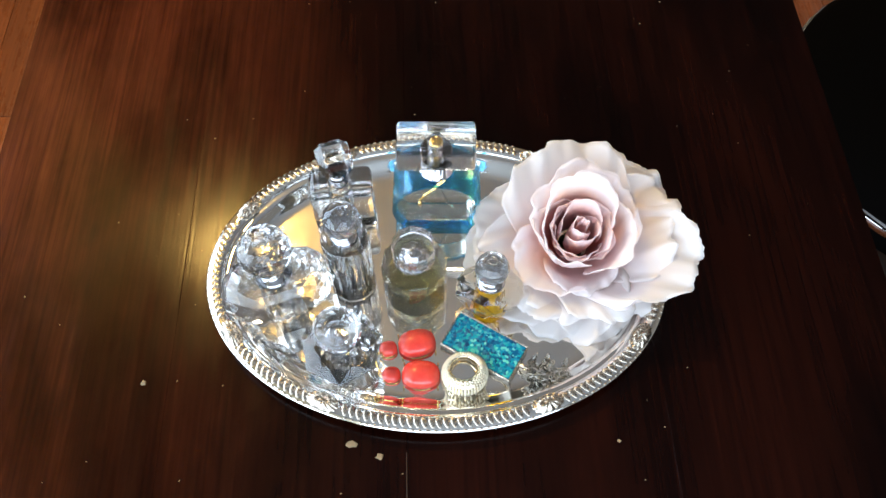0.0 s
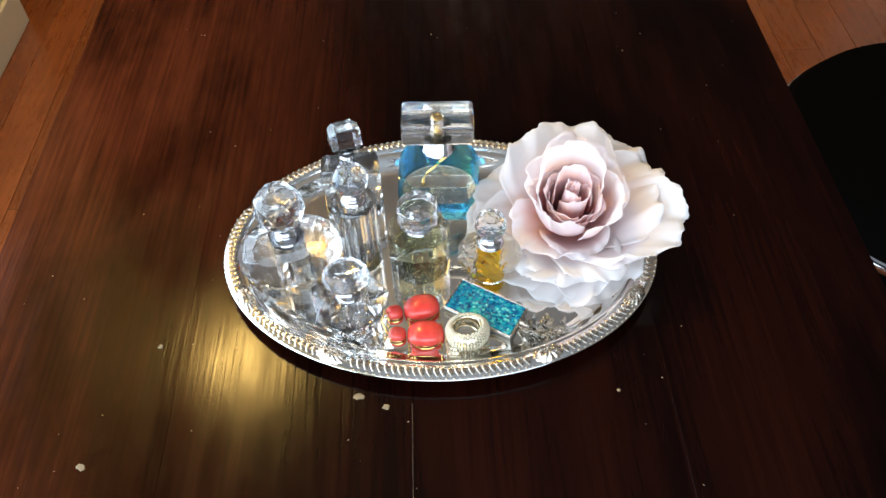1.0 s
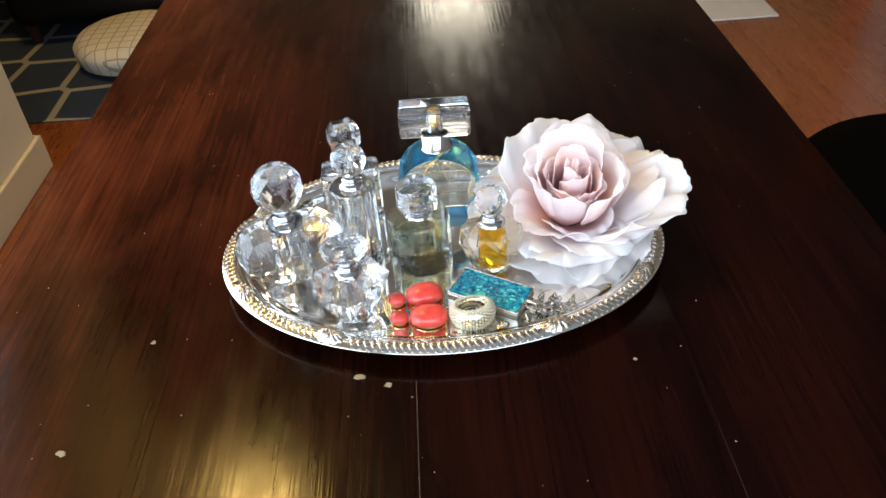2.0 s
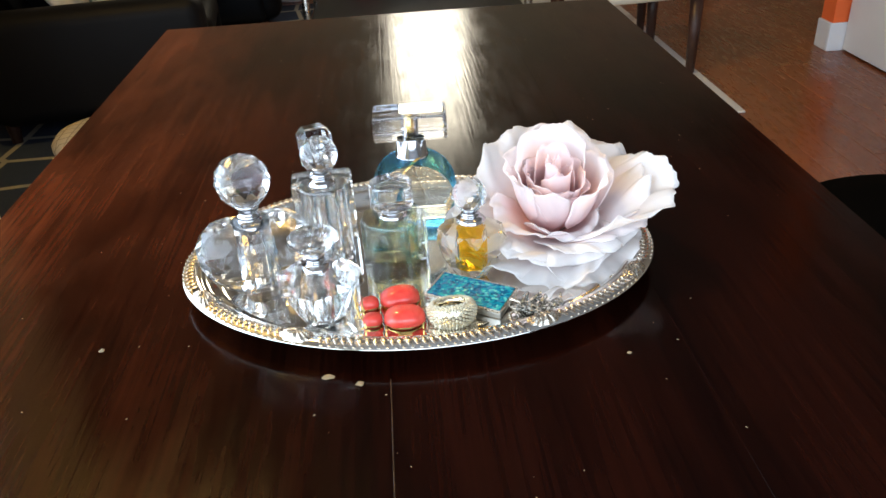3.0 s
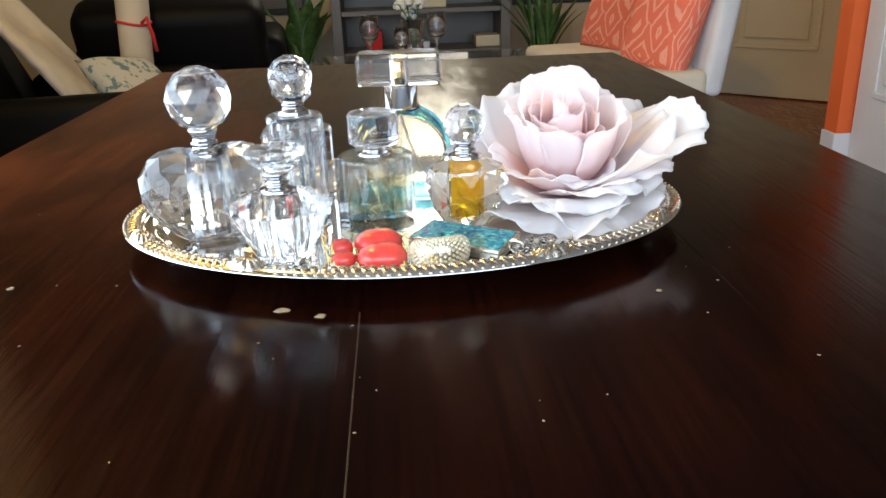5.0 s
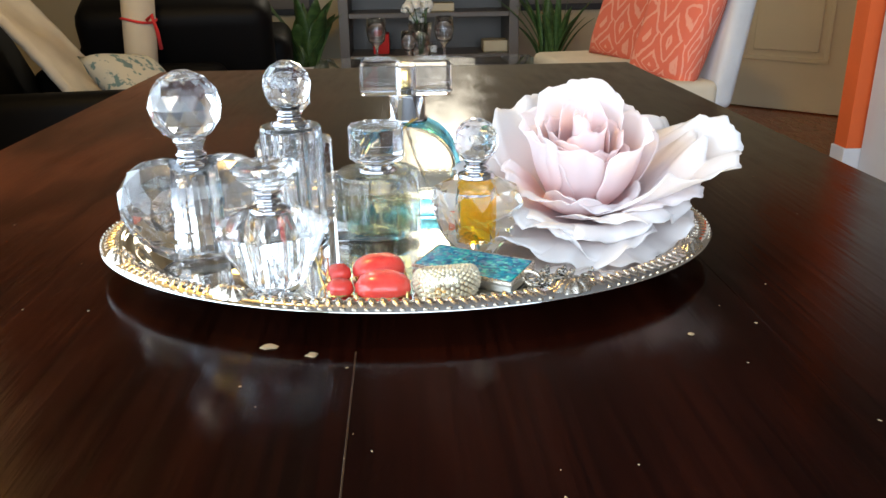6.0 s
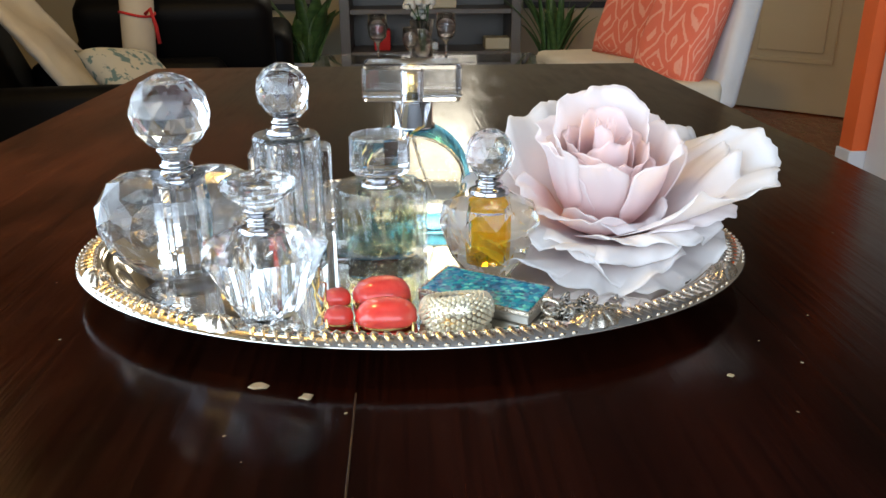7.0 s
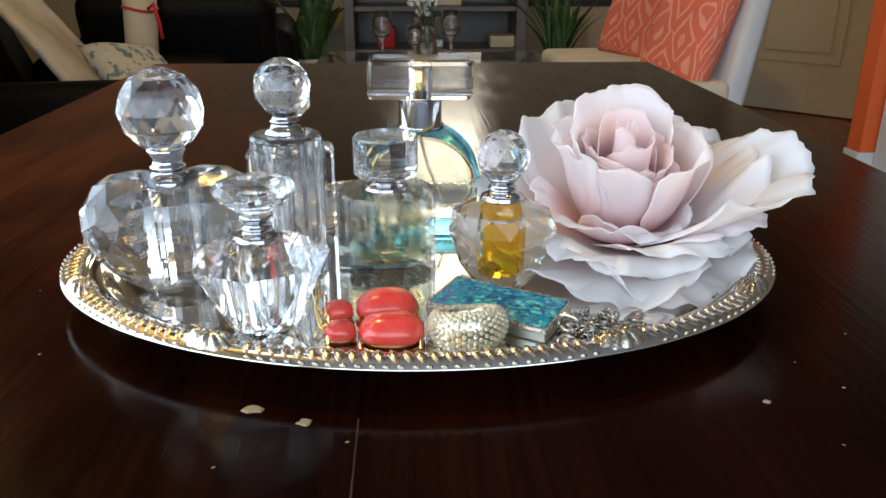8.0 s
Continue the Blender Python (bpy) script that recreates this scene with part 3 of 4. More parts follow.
def ribbed(r, z0, z1, n, depth, flip):
    """A fluted column; flipped, it is a hollow in the glass."""
    prof_r = [r * (1 - depth * (i % 2)) for i in range(2 * n)]
    bm = bmesh.new()
    rings = [[bm.verts.new((q * math.cos(math.pi * i / n), q * math.sin(math.pi * i / n), z)) for i, q in enumerate(prof_r)] for z in (z0, z1)]
    for i in range(2 * n):
        j = (i + 1) % (2 * n)
        f = [rings[0][i], rings[0][j], rings[1][j], rings[1][i]]
        bm.faces.new(f[::-1] if flip else f)
    bm.faces.new(rings[0] if flip else rings[0][::-1])
    bm.faces.new(rings[1][::-1] if flip else rings[1])
    return bm


def facet_rings(rings, cap=True):
    """Joins rings of equal length into triangles and flat caps."""
    bm = bmesh.new()
    vr = [[bm.verts.new(p) for p in ring] for ring in rings]
    n = len(vr[0])
    for k, (a, b) in enumerate(zip(vr, vr[1:])):
        for i in range(n):
            j = (i + 1) % n
            if k % 2:
                bm.faces.new([a[i], a[j], b[j]])
                bm.faces.new([a[i], b[j], b[i]])
            else:
                bm.faces.new([a[i], a[j], b[i]])
                bm.faces.new([a[j], b[j], b[i]])
    bm.faces.new(vr[0])
    bm.faces.new(vr[-1])
    bmesh.ops.recalc_face_normals(bm, faces=bm.faces)
    return bm


# heart-shaped crystal bottle with a cut ball stopper
def heart_outline(n, w, h, shift):
    pts = []
    for i in range(n):
        a = 2 * math.pi * (i + shift) / n
        x = math.sin(a) ** 3
        z = (13 * math.cos(a) - 5 * math.cos(2 * a) - 2 * math.cos(3 * a) - math.cos(4 * a)) / 16
        x = x * 0.30 + 0.70 * math.sin(a)
        z = 0.42 * z + 0.58 * math.cos(a) * 0.85
        z = max(0.0, (z + 0.74) / 1.42)
        pts.append((x * w / 2, z * h))
    return pts


heart = thing("perfume_bottle", pose(-0.1142, -0.035, TZ, 0, 0, 16), "heart-shaped cut crystal perfume bottle with faceted ball stopper", "perfume bottle", "crystal perfume bottles")
rings = []
for k, (s, y) in enumerate(((0.34, -0.0215), (0.60, -0.0200), (0.82, -0.0155), (0.96, -0.0080), (1.0, 0.0), (0.96, 0.0080), (0.82, 0.0155), (0.60, 0.0200), (0.34, 0.0215))):
    pts = heart_outline(18, 0.079, 0.056, 0.5 * (k % 2))
    cz = 0.03
    ring = []
    for x, z in pts:
        zz = max(0.0, cz + (z - cz) * s)
        ring.append((x * s, y * (0.65 + 0.35 * min(1, zz / 0.02)), zz if s > 0.9 else max(zz, 0.004)))
    rings.append(ring)
hb = facet_rings(rings)
part("body", hb, CRYSTAL, heart, "heavy faceted crystal body")
part("well", ribbed(0.0125, 0.006, 0.047, 11, 0.10, True), HOLLOW, heart)
collar(heart, 0.0495, 0.0655, 0.0066, flare=2.0)
part("stopper", cut_ball(0.0182, 0.0817), CRYSTAL, heart, "faceted crystal ball stopper")

# star-cut crystal bottle with a flared dish stopper
star = thing("perfume_bottle", pose(-0.0687, -0.0808, TZ, 0, 0, 12), "small star-cut crystal perfume bottle with flared stopper", "perfume bottle", "crystal perfume bottles")
rings = []
for k, (r, z) in enumerate(((0.0118, 0.0), (0.0150, 0.0045), (0.0282, 0.0320), (0.0185, 0.0375), (0.0095, 0.0405))):
    n = 7
    rings.append([(r * math.cos(2 * math.pi * (i + 0.5 * (k % 2)) / n), r * math.sin(2 * math.pi * (i + 0.5 * (k % 2)) / n), z) for i in range(n)])
part("body", facet_rings(rings), CRYSTAL, star, "star-pointed crystal body")
part("well", ribbed(0.0088, 0.008, 0.036, 10, 0.12, True), HOLLOW, star)
collar(star, 0.0395, 0.0495, 0.0052, flare=1.9)
sb = lathe([(0.0055, 0.049), (0.0075, 0.0510), (0.0135, 0.0560), (0.0160, 0.0595), (0.0158, 0.0612), (0.0140, 0.0625), (0.0090, 0.0632), (0.0, 0.0622)], 18)
part("stopper", sb, CRYSTAL, star, "flared dish-like crystal stopper")

# tall fluted cylinder with a small cut ball stopper
tall = thing("perfume_bottle", pose(-0.0650, -0.0175, TZ, 0, 0, 5), "tall fluted cylindrical crystal perfume bottle with ball stopper", "perfume bottle", "crystal perfume bottles")
part("body", lathe([(0.0150, 0.0), (0.0165, 0.0015), (0.0165, 0.0655), (0.0155, 0.0672), (0.009, 0.0675)], 20), CRYSTAL, tall, "clear cylindrical body")
part("well", ribbed(0.0125, 0.011, 0.0640, 12, 0.13, True), HOLLOW, tall)
collar(tall, 0.0675, 0.0795, 0.0058, flare=1.65)
part("stopper", cut_ball(0.0130, 0.0885, 1), CRYSTAL, tall, "faceted crystal ball stopper")

# square-stoppered bottle behind it
square = thing("perfume_bottle", pose(-0.073, 0.040, TZ, 0, 0, 4), "clear square crystal perfume bottle with a cube stopper", "perfume bottle", "crystal perfume bottles")
part("body", box(-0.022, 0.024, -0.013, 0.013, 0.0, 0.048, 0.004, 2), CRYSTAL, square, "clear square body")
part("well", lathe([(0.009, 0.010), (0.009, 0.043)], 16, flip=True), HOLLOW, square)
collar(square, 0.048, 0.0645, 0.0052, flare=1.45)
part("stopper", box(-0.0118, 0.0118, -0.0108, 0.0108, 0.0645, 0.0865, 0.0048, 1), CRYSTAL, square, "bevelled cube stopper", False, pose(0, 0, 0, 0, 0, 14))

# round bottle of yellow-green perfume with a cylindrical stopper
rnd = thing("perfume_bottle", pose(-0.0192, -0.0248, TZ, 0, 0, 8), "clear octagonal perfume bottle half full of pale perfume", "perfume bottle", "crystal perfume bottles")
part("body", lathe([(0.0222, 0.0), (0.0232, 0.0012), (0.0232, 0.0412), (0.0222, 0.0428), (0.008, 0.0432)], 10), THICK_CLEAR, rnd, "thick clear faceted body")
part("perfume", lathe([(0.0176, 0.0119), (0.0180, 0.0126), (0.0180, 0.0275)], 32), GREEN_LIQUID, rnd, "pale yellow-green perfume", True)
part("dip_tube", lathe([(0.0008, 0.0122), (0.0008, 0.0385)], 8), CLEAR, rnd)
for p in [p for ob in rnd.children for p in ob.data.polygons if len(p.vertices) > 4]:
    p.use_smooth = False
collar(rnd, 0.0430, 0.0505, 0.0062, flare=1.65)
part("stopper", lathe([(0.0100, 0.0492), (0.0140, 0.0497), (0.0148, 0.0507), (0.0148, 0.0668), (0.0142, 0.0678), (0.0, 0.0680)], 12), CRYSTAL, rnd, "clear cylindrical stopper")

# little faceted bottle of amber perfume
amber = thing("perfume_bottle", pose(0.0328, -0.0412, TZ, 0, 0, -8), "small faceted crystal bottle of amber perfume with ball stopper", "perfume bottle", "crystal perfume bottles")
rings = []
for k, (rx, ry, z) in enumerate(((0.0110, 0.0090, 0.0), (0.0190, 0.0145, 0.0110), (0.0250, 0.0190, 0.0285), (0.0225, 0.0170, 0.0370), (0.0120, 0.0100, 0.0418))):
    n = 9
    rings.append([(rx * math.cos(2 * math.pi * (i + 0.5 * (k % 2)) / n), ry * math.sin(2 * math.pi * (i + 0.5 * (k % 2)) / n), z) for i in range(n)])
part("body", facet_rings(rings), CRYSTAL, amber, "apple-shaped faceted crystal body")
part("perfume", lathe([(0.0080, 0.0090), (0.0084, 0.0098), (0.0084, 0.0330), (0.0, 0.0332)], 12), AMBER, amber, "amber perfume in the well")
collar(amber, 0.0425, 0.0525, 0.0056, flare=1.78)
part("stopper", cut_ball(0.0118, 0.0615, 2), CRYSTAL, amber, "faceted crystal ball stopper")


# arched blue glass spray bottle with a clear block cap
def arch(w, h, n=40):
    """Half outline of a flat-bottomed round bottle, closed."""
    cz = h - w / 2 * 1.0
    pts = [(-w / 2 + 0.006, 0.0), (w / 2 - 0.006, 0.0)]
    for i in range(n + 1):
        a = radians(-38 + (256) * i / n)
        pts.append((w / 2 * math.cos(a), max(0.001, cz + (h - cz) * math.sin(a))))
    return pts


def extrude_xz(outer, y0, y1, bm=None, bevel=0.0):
    bm = bm or bmesh.new()
    a = [bm.verts.new((x, y0, z)) for x, z in outer]
    b = [bm.verts.new((x, y1, z)) for x, z in outer]
    n = len(a)
    faces = [bm.faces.new(a), bm.faces.new(b[::-1])]
    for i in range(n):
        j = (i + 1) % n
        faces.append(bm.faces.new([a[j], a[i], b[i], b[j]]))
    bmesh.ops.recalc_face_normals(bm, faces=faces)
    if bevel:
        es = [e for f in faces[:2] for e in f.edges]
        bmesh.ops.bevel(bm, geom=es, offset=bevel, segments=2, affect='EDGES', profile=0.5)
    return bm


spray = thing("perfume_bottle", pose(-0.0020, 0.0430, TZ + 0.0010, 0, 0, -1.5), "arched blue glass spray perfume bottle with clear block cap", "perfume bottle")
outer = arch(0.066, 0.0565)
inner = [(x * 0.90, 0.0080 + z * 0.82) for x, z in outer]
ringm = bmesh.new()
for y0, y1 in ((-0.0165, 0.0165),):
    vo = [[ringm.verts.new((x, y, z)) for x, z in outer] for y in (y0, y1)]
    vi = [[ringm.verts.new((x, y, z)) for x, z in inner] for y in (y0, y1)]
    n = len(outer)
    for i in range(n):
        j = (i + 1) % n
        ringm.faces.new([vo[0][i], vo[0][j], vo[1][j], vo[1][i]])
        ringm.faces.new([vi[0][j], vi[0][i], vi[1][i], vi[1][j]])
        ringm.faces.new([vo[0][j], vo[0][i], vi[0][i], vi[0][j]])
        ringm.faces.new([vo[1][i], vo[1][j], vi[1][j], vi[1][i]])
bmesh.ops.recalc_face_normals(ringm, faces=ringm.faces)
part("body", ringm, BLUE_GLASS, spray, "blue tinted glass shell")
part("perfume", extrude_xz([(x * 0.985, 0.0083 + (z - 0.0080) * 0.985) for x, z in inner], -0.0158, 0.0158, bevel=0.0015), PALE_LIQUID, spray, "pale straw-coloured perfume")
part("dip_tube", tube([(0.0, 0.0, 0.05), (0.004, 0.0, 0.035), (0.012, 0.0, 0.014)], 0.0009), CLEAR, spray)
part("neck", lathe([(0.0125, 0.0555), (0.0125, 0.0575), (0.0113, 0.0580), (0.0113, 0.0715), (0.0105, 0.0722)], 32), CHROME, spray, "silver metal neck ring", True)
part("pump", lathe([(0.0048, 0.0722), (0.0048, 0.0860), (0.0035, 0.0870)], 20), GOLD, spray, "gold pump head", True)
cap = part("cap", box(-0.0272, 0.0272, -0.0145, 0.0145, 0.0722, 0.0925, 0.0026, 2), CLEAR, spray, "clear acrylic block cap")
part("cap_bore", lathe([(0.0062, 0.0724), (0.0062, 0.0880)], 24, flip=True), CLEAR, cap)
cord = [(0.004, -0.0125, 0.0585), (-0.004, -0.0172, 0.053), (-0.009, -0.0178, 0.047), (-0.012, -0.0182, 0.041)]
part("gold_cord", tube(cord, 0.0006, 6, bm=tube([(p[0] + 0.0022 * (1 - i / 3), p[1], p[2] + 0.0004) for i, p in enumerate(cord)], 0.0006, 6)), GOLD, spray, "gold thread tied at the neck")
part("cord_bead", lathe([(0.0, 0.0335), (0.0011, 0.034), (0.0013, 0.040), (0.0, 0.0412)], 10, cx=-0.012, cy=-0.0183), GOLD, spray, "gold cord tip", True)


# ---- the jewellery ----
def earring(m):
    e = thing("earring", m, "gold drop earring with two glossy coral stones", "earring", "pair of coral earrings")

    def stone(cx, w, d, h):
        bm = bmesh.new()
        n = 32
        rows = []
        for r, z in ((0.9, 0.0015), (1.0, 0.0028), (0.96, 0.0028 + h * 0.35), (0.82, 0.0028 + h * 0.68), (0.55, 0.0028 + h * 0.92), (0.25, 0.0028 + h)):
            rows.append([])
            for i in range(n):
                a = 2 * math.pi * i / n
                c, s = math.cos(a), math.sin(a)
                k = (abs(c) ** 2.5 + abs(s) ** 2.5) ** (-1 / 2.5)
                rows[-1].append(bm.verts.new((cx + r * w / 2 * c * k, r * d / 2 * s * k, z)))
        for a, b in zip(rows, rows[1:]):
            for i in range(n):
                bm.faces.new([a[i], a[(i + 1) % n], b[(i + 1) % n], b[i]])
        bm.faces.new(rows[-1])
        bm.faces.new(rows[0][::-1])
        return bm

    part("large_stone", stone(0.0, 0.0270, 0.0205, 0.0080), CORAL, e, "cushion-cut coral red stone", True)
    part("small_stone", stone(-0.0205, 0.0128, 0.0118, 0.0050), CORAL, e, "small oval coral red stone", True)
    part("setting", tube([(0.0118 * math.cos(2 * math.pi * i / 24), 0.0090 * math.sin(2 * math.pi * i / 24), 0.0016) for i in range(24)], 0.0009, 6, True,
         bm=tube([(-0.0205 + 0.0056 * math.cos(2 * math.pi * i / 20), 0.005 * math.sin(2 * math.pi * i / 20), 0.0016) for i in range(20)], 0.0008, 6, True)), GOLD, e)
    for px, py in ((0.0118, 0.0086), (0.0118, -0.0086), (-0.0118, 0.0086), (-0.0118, -0.0086), (-0.0250, 0.0042), (-0.0250, -0.0042)):
        part("prong", lathe([(0.0007, 0.0005), (0.0006, 0.0040), (0.0004, 0.0046)], 8, cx=px, cy=py), GOLD, e)
    hook = [(-0.0262, 0, 0.002), (-0.029, 0.002, 0.005), (-0.031, 0.006, 0.011), (-0.030, 0.010, 0.0155), (-0.027, 0.012, 0.014), (-0.0275, 0.012, 0.006), (-0.029, 0.012, 0.0008)]
    part("ear_wire", tube(hook, 0.0005, 6), GOLD, e, "thin gold ear wire", True)
    return e


first = earring(pose(-0.0190, -0.0695, TZ, 0, 0, 10))
copy_thing(first, pose(-0.0165, -0.0930, TZ, 0, 0, -2))

# wide ring paved with small stones
ring = thing("ring", pose(0.0135, -0.0925, TZ, 0, 0, 12), "wide gold ring paved with tiny clear stones", "ring")


def band_point(a, b):
    """a goes round the finger, b round the section."""
    front = 0.5 - 0.5 * math.sin(a)
    r, thick, half = 0.0118, 0.0024 + 0.0026 * front, 0.0040 + 0.0042 * front
    rr = r + thick * math.cos(b)
    return rr * math.cos(a), rr * math.sin(a), half + half * 0.98 * math.sin(b)


bm = bmesh.new()
na, nb = 40, 14
g = [[bm.verts.new(band_point(2 * math.pi * i / na, 2 * math.pi * j / nb)) for j in range(nb)] for i in range(na)]
for i in range(na):
    for j in range(nb):
        bm.faces.new([g[i][j], g[(i + 1) % na][j], g[(i + 1) % na][(j + 1) % nb], g[i][(j + 1) % nb]])
part("band", bm, PALE_GOLD, ring, "polished pale gold band", True)
stones = bmesh.new()
for i in range(46):
    a = 2 * math.pi * i / 46
    for j in range(9):
        b = radians(-84 + 190 * (j + 0.5 * (i % 2)) / 9)
        x, y, z = band_point(a, b)
        ico(stones, scaled(x, y, z, 0.00105, 0.00105, 0.00105, i * 31), 1)
PAVE = Mat("pave_stone", (0.80, 0.74, 0.58), 0.34, 0.7).m
tagged(part("pave", stones, PAVE, ring, "tiny sparkling pave stones"), kind="stuff")

# opal pendant on a dark silver chain
pend = thing("pendant_necklace", pose(0.0285, -0.0735, TZ, 3, 0, -32.0), "rectangular crushed blue opal pendant with dark silver chain", "necklace")
part("back_plate", box(-0.0275, 0.0275, -0.0142, 0.0142, 0.0008, 0.0052, 0.0006, 1), STEEL, pend, "silver pendant tray")
part("opal", box(-0.0264, 0.0264, -0.0131, 0.0131, 0.0053, 0.0076, 0.0009, 2), OPAL, pend, "shimmering crushed opal inlay")
bz = bmesh.new()
for x0, x1, y0, y1 in ((-0.0276, 0.0276, -0.0143, -0.0132), (-0.0276, 0.0276, 0.0132, 0.0143), (-0.0276, -0.0265, -0.0131, 0.0131), (0.0265, 0.0276, -0.0131, 0.0131)):
    box(x0, x1, y0, y1, 0.0053, 0.0073, 0.0003, 1, bm=bz)
part("bezel", bz, SILVER_CAST, pend, "bright silver rim")
part("bail", tube([(0.0275 + 0.004 + 0.0042 * math.cos(2 * math.pi * i / 16), 0.0, 0.0045 + 0.0036 * math.sin(2 * math.pi * i / 16)) for i in range(16)], 0.0014, 8, True), SILVER_CAST, pend, "silver bail", True)
chain = bmesh.new()
rng = random.Random(5)
px, py, head = 0.034, 0.0, 0.6
for i in range(120):
    head += rng.uniform(-0.9, 0.9)
    px += 0.0019 * math.cos(head)
    py += 0.0019 * math.sin(head)
    if not 0.033 < px < 0.058:
        head = math.pi - head
        px = min(max(px, 0.033), 0.058)
    if not -0.004 < py - 0.30 * (px - 0.034) < 0.013:
        head = -head
        py = min(max(py, -0.004 + 0.30 * (px - 0.034)), 0.013 + 0.30 * (px - 0.034))
    m = pose(px, py, 0.0018 + 0.0042 * rng.random(), rng.uniform(-80, 80), rng.uniform(-40, 40), math.degrees(head))
    tube([m @ Vector((0.0019 * math.cos(2 * math.pi * k / 8), 0.0011 * math.sin(2 * math.pi * k / 8), 0)) for k in range(8)], 0.00042, 5, True, bm=chain)
tagged(part("chain", chain, STEEL, pend, "heaped dark silver cable chain", True), kind="stuff")


# ---- the silk rose ----
rose = thing("silk_rose", pose(0.0970, 0.004, 0.010, 15, -1, 0), "large pale pink and white silk rose head lying on the tray", "artificial flower")


def petal(name, az, r0, z0, length, width, a0, a1, material, wrap=1.0, ruffle=0.0, seed=0, lip=0.0, point=0.24, fold=0.0):
    """One silk petal. It leaves the axis at radius r0, leaning from a0 to a1 degrees off the axis, and its rim rolls out by lip degrees."""
    rng = random.Random(seed)
    nu, nv, fine = 48, 20, 60
    ph, ph2, ph3 = rng.uniform(0, 6.28), rng.uniform(0, 6.28), rng.uniform(0, 6.28)
    skew = rng.uniform(-0.12, 0.12)
    fray = [rng.uniform(-0.011, 0.011) for _ in range(nu + 1)]
    prof, r, z = [(r0, z0, radians(a0))], r0, z0
    for j in range(1, fine + 1):
        v = j / fine
        lean = radians(a0 + (a1 - a0) * min(1, v * 1.15) + lip * (max(0, v - 0.66) / 0.34) ** 1.3)
        r += length / fine * math.sin(lean)
        z += length / fine * math.cos(lean)
        prof.append((r, z, lean))
    bm = bmesh.new()
    lay = bm.verts.layers.float.new("along")
    rows = []
    for j in range(nv + 1):
        v = j / nv
        q = min(1.0, v / 0.62)
        half = width / 2 * (0.38 + 0.62 * (q * q * (3 - 2 * q)))
        row = []
        for i in range(nu + 1):
            u = 2 * i / nu - 1
            ve = v * (1 - point * abs(u) ** (3.2 - 4 * (point - 0.24)) + skew * u + 0.03 * math.sin(4 * u + ph) + 0.025 * math.sin(9 * u + ph2) + 0.012 * math.sin(21 * u + ph3) + fray[i] * v ** 8) / (1 + abs(skew))
            k = max(0.0, min(1.0, ve)) * fine
            a = min(int(k), fine - 1)
            f = k - a
            (ra, za, la), (rb, zb, lb) = prof[a], prof[a + 1]
            rr, zz, lean = ra + (rb - ra) * f, za + (zb - za) * f, la + (lb - la) * f
            rim = max(abs(u) ** 3 * v, v ** 4)
            wave = ruffle * rim * (math.sin(4.3 * u + ph) + 0.6 * math.sin(8.7 * u + ph2 + 2 * v) + 0.45 * math.sin(15 * u - ph3) + 0.2 * math.sin(27 * u + ph)) + ruffle * 0.5 * v * math.sin(2.2 * u + ph3)
            bend = half * u / max(rr * wrap + half * 0.5 * (1 - wrap), 0.007)
            bend = max(-2.7, min(2.7, bend))
            crease = fold * v * (1 - min(1.0, abs(u) * 1.6)) 
            rad = rr + wave * math.cos(lean) + crease
            phi = radians(az) + bend
            vert = bm.verts.new((rad * math.cos(phi), rad * math.sin(phi), zz - wave * math.sin(lean)))
            vert[lay] = v
            row.append(vert)
        rows.append(row)
    for a, b in zip(rows, rows[1:]):
        for i in range(nu):
            bm.faces.new([a[i], a[i + 1], b[i + 1], b[i]])
    ob = part(name, bm, material, rose, "", True)
    so = ob.modifiers.new("thickness", 'SOLIDIFY')
    so.thickness, so.offset = 0.0003, 0
    return ob


# calyx under the petals
part("calyx", lathe([(0.004, -0.004), (0.009, -0.001), (0.010, 0.004), (0.006, 0.008), (0.0, 0.009)], 16), LEAF, rose, "green calyx", True)
# rolled bud
for k, (az, r0, L, w, lip) in enumerate(((60, 0.0028, 0.060, 0.018, 8), (200, 0.0060, 0.059, 0.038, 14), (320, 0.0090, 0.055, 0.046, 18), (85, 0.0120, 0.058, 0.054, 20))):
    petal("bud_petal", az, r0, 0.008, L, w, 10 if k > 1 else 6, -6, PETAL_IN, 1.0, 0.0006, k, lip, 0.28)
# inner cup: narrow overlapping petals with softly rolled rims
for k, (az, lip, L, w, a0, a1) in enumerate(((196, 40, 0.053, 0.052, 18, -4), (244, 36, 0.047, 0.054, 18, 0), (298, 50, 0.045, 0.054, 22, 2), (22, 36, 0.052, 0.056, 24, -4), (125, 30, 0.057, 0.060, 18, -4))):
    petal("inner_petal", az, 0.012, 0.006, L, w, a0, a1, PETAL_IN, 0.92, 0.0012, 20 + k, lip, 0.20, 0.001)
# middle petals: a tall one behind the bud, cupped ones beside it, folded rims in front
for k, (az, L, a0, a1, lip, w) in enumerate(((112, 0.070, 34, -10, 62, 0.104), (184, 0.057, 38, -8, 52, 0.088), (2, 0.064, 54, -14, 56, 0.084), (332, 0.066, 74, 34, 92, 0.078), (228, 0.050, 66, 26, 80, 0.080), (282, 0.041, 62, 22, 96, 0.066), (60, 0.068, 50, 4, 60, 0.086), (150, 0.058, 40, 0, 56, 0.084))):
    petal("middle_petal", az, 0.012, 0.005, L, w, a0, a1, PETAL_MID, 0.9, 0.0026, 40 + k, lip, 0.18, 0.002)
